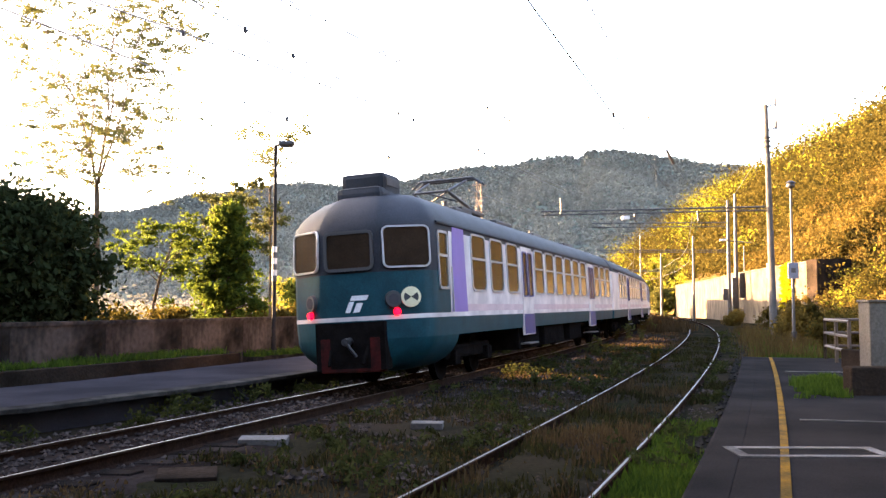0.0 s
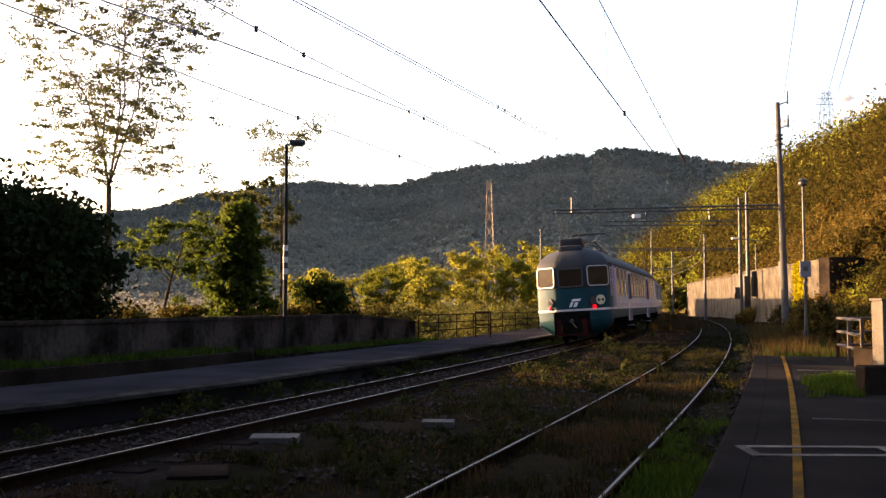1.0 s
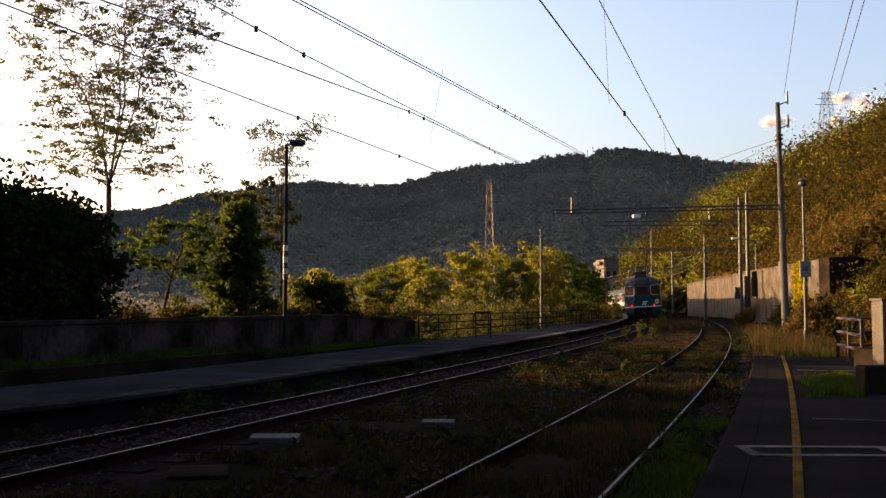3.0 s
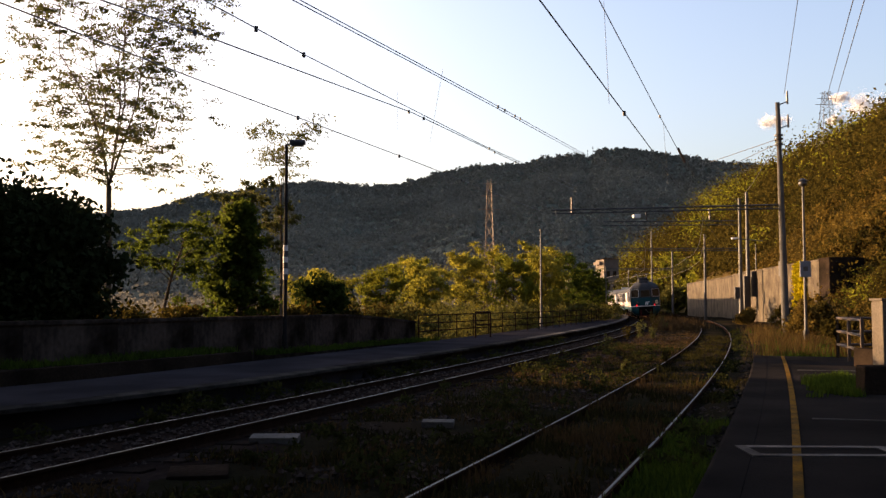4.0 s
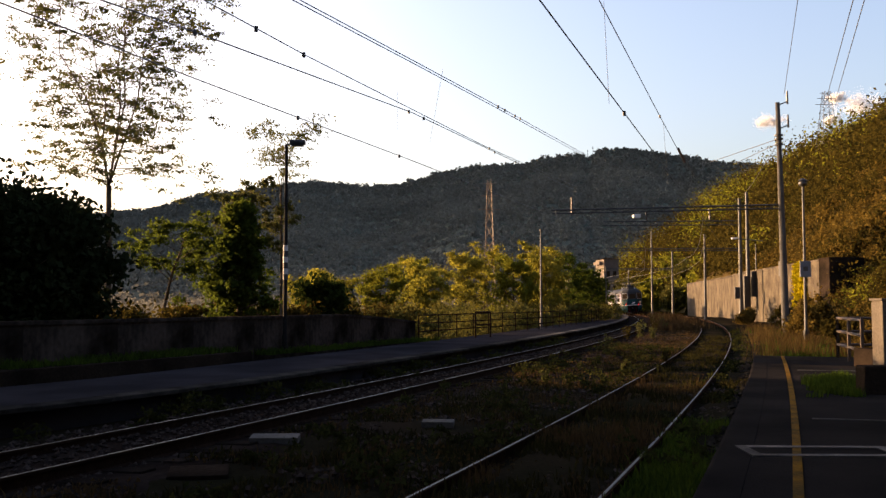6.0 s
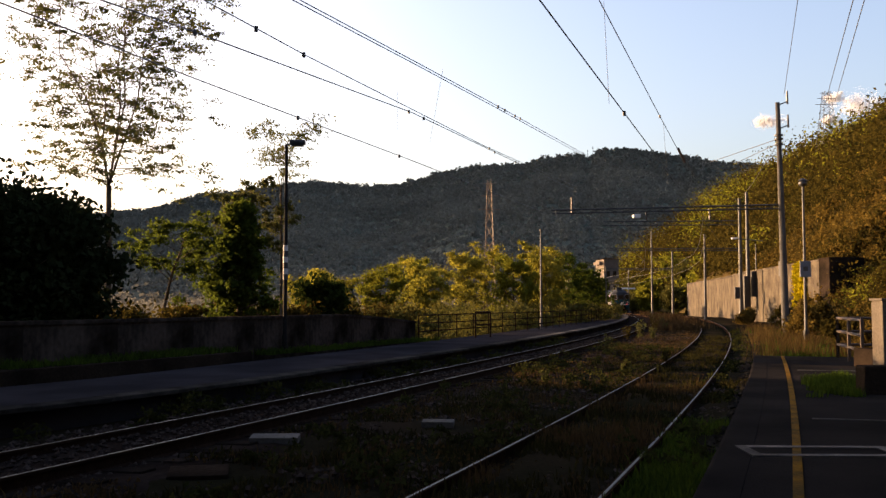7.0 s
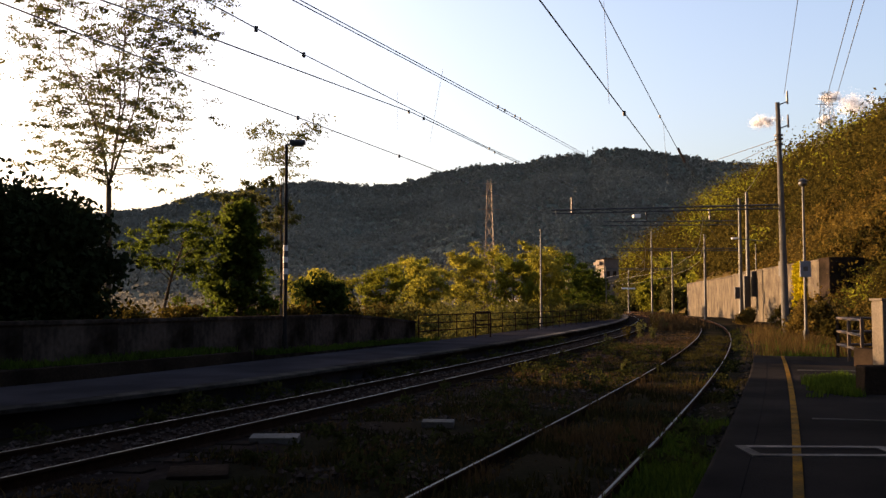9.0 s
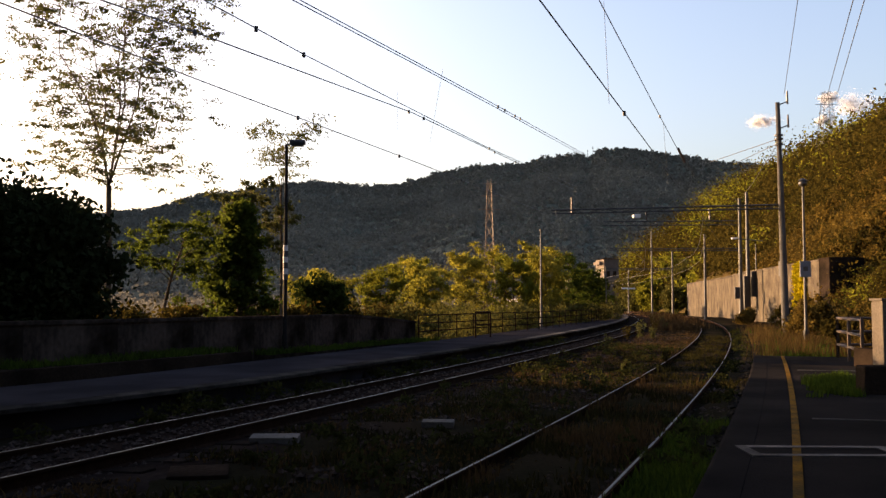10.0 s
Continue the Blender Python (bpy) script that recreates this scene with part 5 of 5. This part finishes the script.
# ---- houses beyond the curve ----
def house(x, y, w, d, h, label, tower):
    root = empty("house", pose(x, y, -0.3, 0, 0, 8))
    part("wall", box(-w / 2, w / 2, -d / 2, d / 2, 0, h, 0.03), PLASTER, root)
    vs = [(-w / 2 - .3, -d / 2 - .3, h), (w / 2 + .3, -d / 2 - .3, h), (w / 2 + .3, d / 2 + .3, h), (-w / 2 - .3, d / 2 + .3, h), (-w * .15, 0, h + (.5 if tower else 1.4)), (w * .15, 0, h + (.5 if tower else 1.4))]
    mesh_object("roof", vs, [(0, 1, 5, 4), (1, 2, 5), (2, 3, 4, 5), (3, 0, 4), (3, 2, 1, 0)], DARKCONCRETE if tower else ROOFTILE, root)
    for zz in ((1.6, 5.2, 8.6) if tower else (1.4,)):
        for xx in ((-w * .22, w * .22) if tower else (-w * .3, 0, w * .3)):
            wd = part("window", box(xx - 0.55, xx + 0.55, -d / 2 - 0.04, -d / 2 + 0.1, zz, zz + 1.6, 0.02), CONCRETE, root, "pale window frame")
            part("pane", box(xx - 0.42, xx + 0.42, -d / 2 - 0.06, -d / 2 - 0.045, zz + 0.12, zz + 1.48), GLASS, wd)
    if tower:
        part("balcony", box(-w / 2 - 0.9, -w / 2, -d / 2 + 1, d / 2 - 1, h - 1.4, h - 0.6, 0.05), PLASTER, root)
    return tagged(root, label, "house", "houses beyond the curve")


house(42.5, 240, 3.9, 7, 13.2, "narrow tall plastered house beyond the curve", True)
house(36.5, 246, 6.5, 8, 9.0, "low house with a red tiled roof", False)

# trees beyond the curve
for i, (x, y, h, w) in enumerate([(14.0, 97, 4.0, 2.0), (16.2, 106, 3.6, 1.9), (17.8, 116, 3.6, 1.9), (20.0, 130, 4.2, 2.0), (22.5, 146, 6.0, 2.5), (24.5, 165, 6.5, 2.6),
                                  (42, 160, 9, 4.0), (44, 178, 11, 4.5), (48, 196, 12, 5), (38.5, 172, 6.5, 3), (41, 205, 8, 4), (52, 215, 14, 6), (40, 190, 5.5, 3), (47, 150, 9, 4), (38, 150, 4.5, 2.5)]):
    tree("lineside_tree", x, y, -0.3, h, w, 0.05, (GREEN if i < 6 else (SLOPETREE, YELLOWLEAF)[i % 2]), 110 + i, "leafy lineside tree beside the curving track", clumps=100, per=110, size=0.19, clump_r=0.8, flat=0.3, trunk_r=0.12, group="lineside trees")
tree("bent_tree", -10.6, 34, -0.2, 5.2, 2.6, 0.5, GREEN, 140, "low tree with an arching branch behind the wall", clumps=70, per=50, size=0.085, clump_r=0.36, flat=0.5, trunk_r=0.09, lean=0.25)
tree("bent_tree", -9.3, 37, -0.2, 4.4, 2.6, 0.1, GREEN, 141, "low leafy tree behind the wall", clumps=70, per=45, size=0.085, clump_r=0.42, flat=0.3, trunk_r=0.09, lean=0.05)
# trees on the ridge of the slope
for i, (x, y, h) in enumerate([(70, 160, 6), (76, 168, 5), (66, 175, 6), (62, 190, 7), (60, 205, 7), (84, 178, 5)]):
    tree("ridge_tree", x, y, slope_z(x, y) - 0.3, h, 2.6, 0.25, LOCUST, 150 + i, "small sparse tree on the ridge of the slope", clumps=40, per=50, size=0.3, clump_r=0.8, trunk_r=0.1, group="ridge trees")

# unseen walls, bank and rise round the camera, added to block sky and sun
tagged(part("wall_behind", box(4.2, 4.7, -34, 12.5, -0.2, 12.0, 0.02, pose(0, 0, 0, 0, 0, -21)), DARKCONCRETE), "plain unseen wall added to cut sky light on the platform", "wall", kind="structure")
tagged(part("wall_opposite", box(-16.0, -15.5, -34, 10, -0.2, 12.0, 0.02, pose(0, 0, 0, 0, 0, -21)), DARKCONCRETE), "plain unseen wall added to block sun and sky across the tracks", "wall", kind="structure")
vs, fs = [], []
BANK = [(-17, -30), (-21, -8), (-26, 12), (-31, 24), (-36, 34)]
for j in range(33):
    f_ = j / 32 * (len(BANK) - 1)
    k_ = min(len(BANK) - 2, int(f_))
    cx_, cy_ = (BANK[k_][c] + (BANK[k_ + 1][c] - BANK[k_][c]) * (f_ - k_) for c in (0, 1))
    for i in range(13):
        u_ = i / 6 - 1
        vs.append((cx_ + u_ * 9, cy_ + u_ * 3, -0.2 + (14.5 + 2.5 * noise.noise((i * .5, j * .5, 5))) * math.cos(u_ * 1.5708) ** 0.7 if abs(u_) < .99 else -0.25))
for j in range(32):
    for i in range(12):
        fs.append((j * 13 + i, j * 13 + i + 1, j * 13 + i + 14, j * 13 + i + 13))
tagged(mesh_object("shade_bank", vs, fs, HILLSOIL, smooth=True), "unseen bank added to shade the station from the low sun", "bank", kind="structure")
vs, fs = [], []
for j in range(12):
    for i in range(25):
        vs.append((-180 + i * 15, -40 - j * 8, -0.2 + j * 6.5 + (3 * noise.noise((i * .4, j * .4, 0)) if j else 0)))
for j in range(11):
    for i in range(24):
        fs.append((j * 25 + i, j * 25 + i + 1, j * 25 + i + 26, j * 25 + i + 25))
tagged(mesh_object("hill_behind", vs, fs, FARSOIL, smooth=True), "unseen dark rise added to cut sky light from behind", "hill", kind="structure")
for i, (x, y, h, w) in enumerate([(14.5, 33, 1.2, .7), (16.5, 42, 1.6, 1.0), (20.2, 50, 1.8, 1.1), (22.5, 57, 2.2, 1.2), (17.8, 46, 1.2, .8), (13.2, 27.5, 1.3, .8), (24.2, 66, 1.6, .9), (23.5, 72, 1.3, .9)]):
    tree("slope_bush", x, y, -0.2, h, w, 0.05, (OLIVELEAF, BROWNLEAF)[i % 2], 170 + i, "low scrubby bush at the foot of the slope", "bush", clumps=60, per=70, size=0.09, clump_r=0.3, trunk_r=0.04, group="scrubby bushes")
blades("leaf_litter", spots_between(1500, lambda y: 1.2, lambda y: siding_off(y) + 0.6, 8, 70, -0.1, 31, 0.1, (0.5, 1.2)), 5, 0.05, 0.22, DRYWEED, 12, "fallen dry leaves scattered between the tracks", 0.02)
# low leafy weeds between and beside the rails
def weed_patch(name, spots, per, size, mat, seed, label):
    cl = []
    rng = random.Random(seed)
    for x, y, z, k in spots:
        for q in range(4):
            cl.append((x + rng.gauss(0, .16 * k), y + rng.gauss(0, .16 * k), z + rng.uniform(.02, .2) * k, .11 * k))
    tagged(leaves(name, cl, per, size, mat, seed, flat=0.3, length=2.2), label, "weeds", kind="stuff")


WEEDLEAF = leaf_material("low_weed_leaf", (0.01, 0.0125, 0.0045), (0.043, 0.046, 0.014), 0.4)
weed_patch("low_weeds", spots_between(90, lambda y: 1.3, lambda y: siding_off(y) - 0.9, 6, 36, -0.13, 41, -0.05, (0.7, 1.7), 1.3), 26, 0.035, WEEDLEAF, 61, "low leafy green weeds between the tracks")
weed_patch("kerb_weeds", spots_between(60, lambda y: -1.75, lambda y: -1.1, 8, 40, -0.16, 42, -0.1, (0.7, 1.5), 1.0), 26, 0.035, WEEDLEAF, 62, "leafy weeds below the platform kerb")
weed_patch("siding_weeds", spots_between(40, lambda y: siding_off(y) + 0.95, lambda y: siding_off(y) + 1.4, 8, 60, -0.1, 43, 0.0, (0.6, 1.4), 1.3), 26, 0.035, WEEDLEAF, 63, "leafy weeds along the siding rails")
# undergrowth behind the wall and behind the railing
rng_ = random.Random(88)
cl = []
for i in range(300):
    f_ = rng_.random()
    r_ = rng_.uniform(0.25, 0.6)
    cl.append((-15 + 13.0 * f_ + rng_.uniform(-1, 1), 27.5 + 13.5 * f_ + rng_.uniform(0, 3.0), rng_.uniform(0.1, 1.35), r_))
tagged(leaves("undergrowth", cl, 80, 0.1, OLIVELEAF, 501), "tangled dark undergrowth behind the wall", "undergrowth", kind="stuff")
cl = []
for i in range(340):
    y_ = 38 + 52 * rng_.random()
    x_ = -0.95 + (y_ - 36.3) * 0.38 - rng_.uniform(1.0, 4.5)
    cl.append((x_, y_, rng_.uniform(-0.2, 1.5), rng_.uniform(0.25, 0.7)))
tagged(leaves("riverside_scrub", cl, 110, 0.075, SLOPETREE, 502), "yellow-green scrub behind the platform railing", "scrub", kind="stuff")


# small clouds low over the slope
def cloud(k, e, w, h, seed):
    rng = random.Random(seed)
    d = 3400
    cl = [(rng.gauss(0, w * .3), rng.gauss(0, w * .2), rng.gauss(0, h * .25), h * rng.uniform(.3, .8)) for q in range(26)]
    ob = leaves("cloud", cl, 240, 2.2, CLOUD, seed, length=1.2)
    ob.matrix_basis = pose(k * d, d, 1.62 + e * d)
    return tagged(ob, "small white cloud drifting over the slope", "cloud", kind="stuff")


clouds = [cloud(.366, .198, 100, 26, 1), cloud(.468, .2165, 90, 44, 2), cloud(.437, .2, 36, 20, 3), cloud(.44, .2235, 60, 20, 4)]


motions()
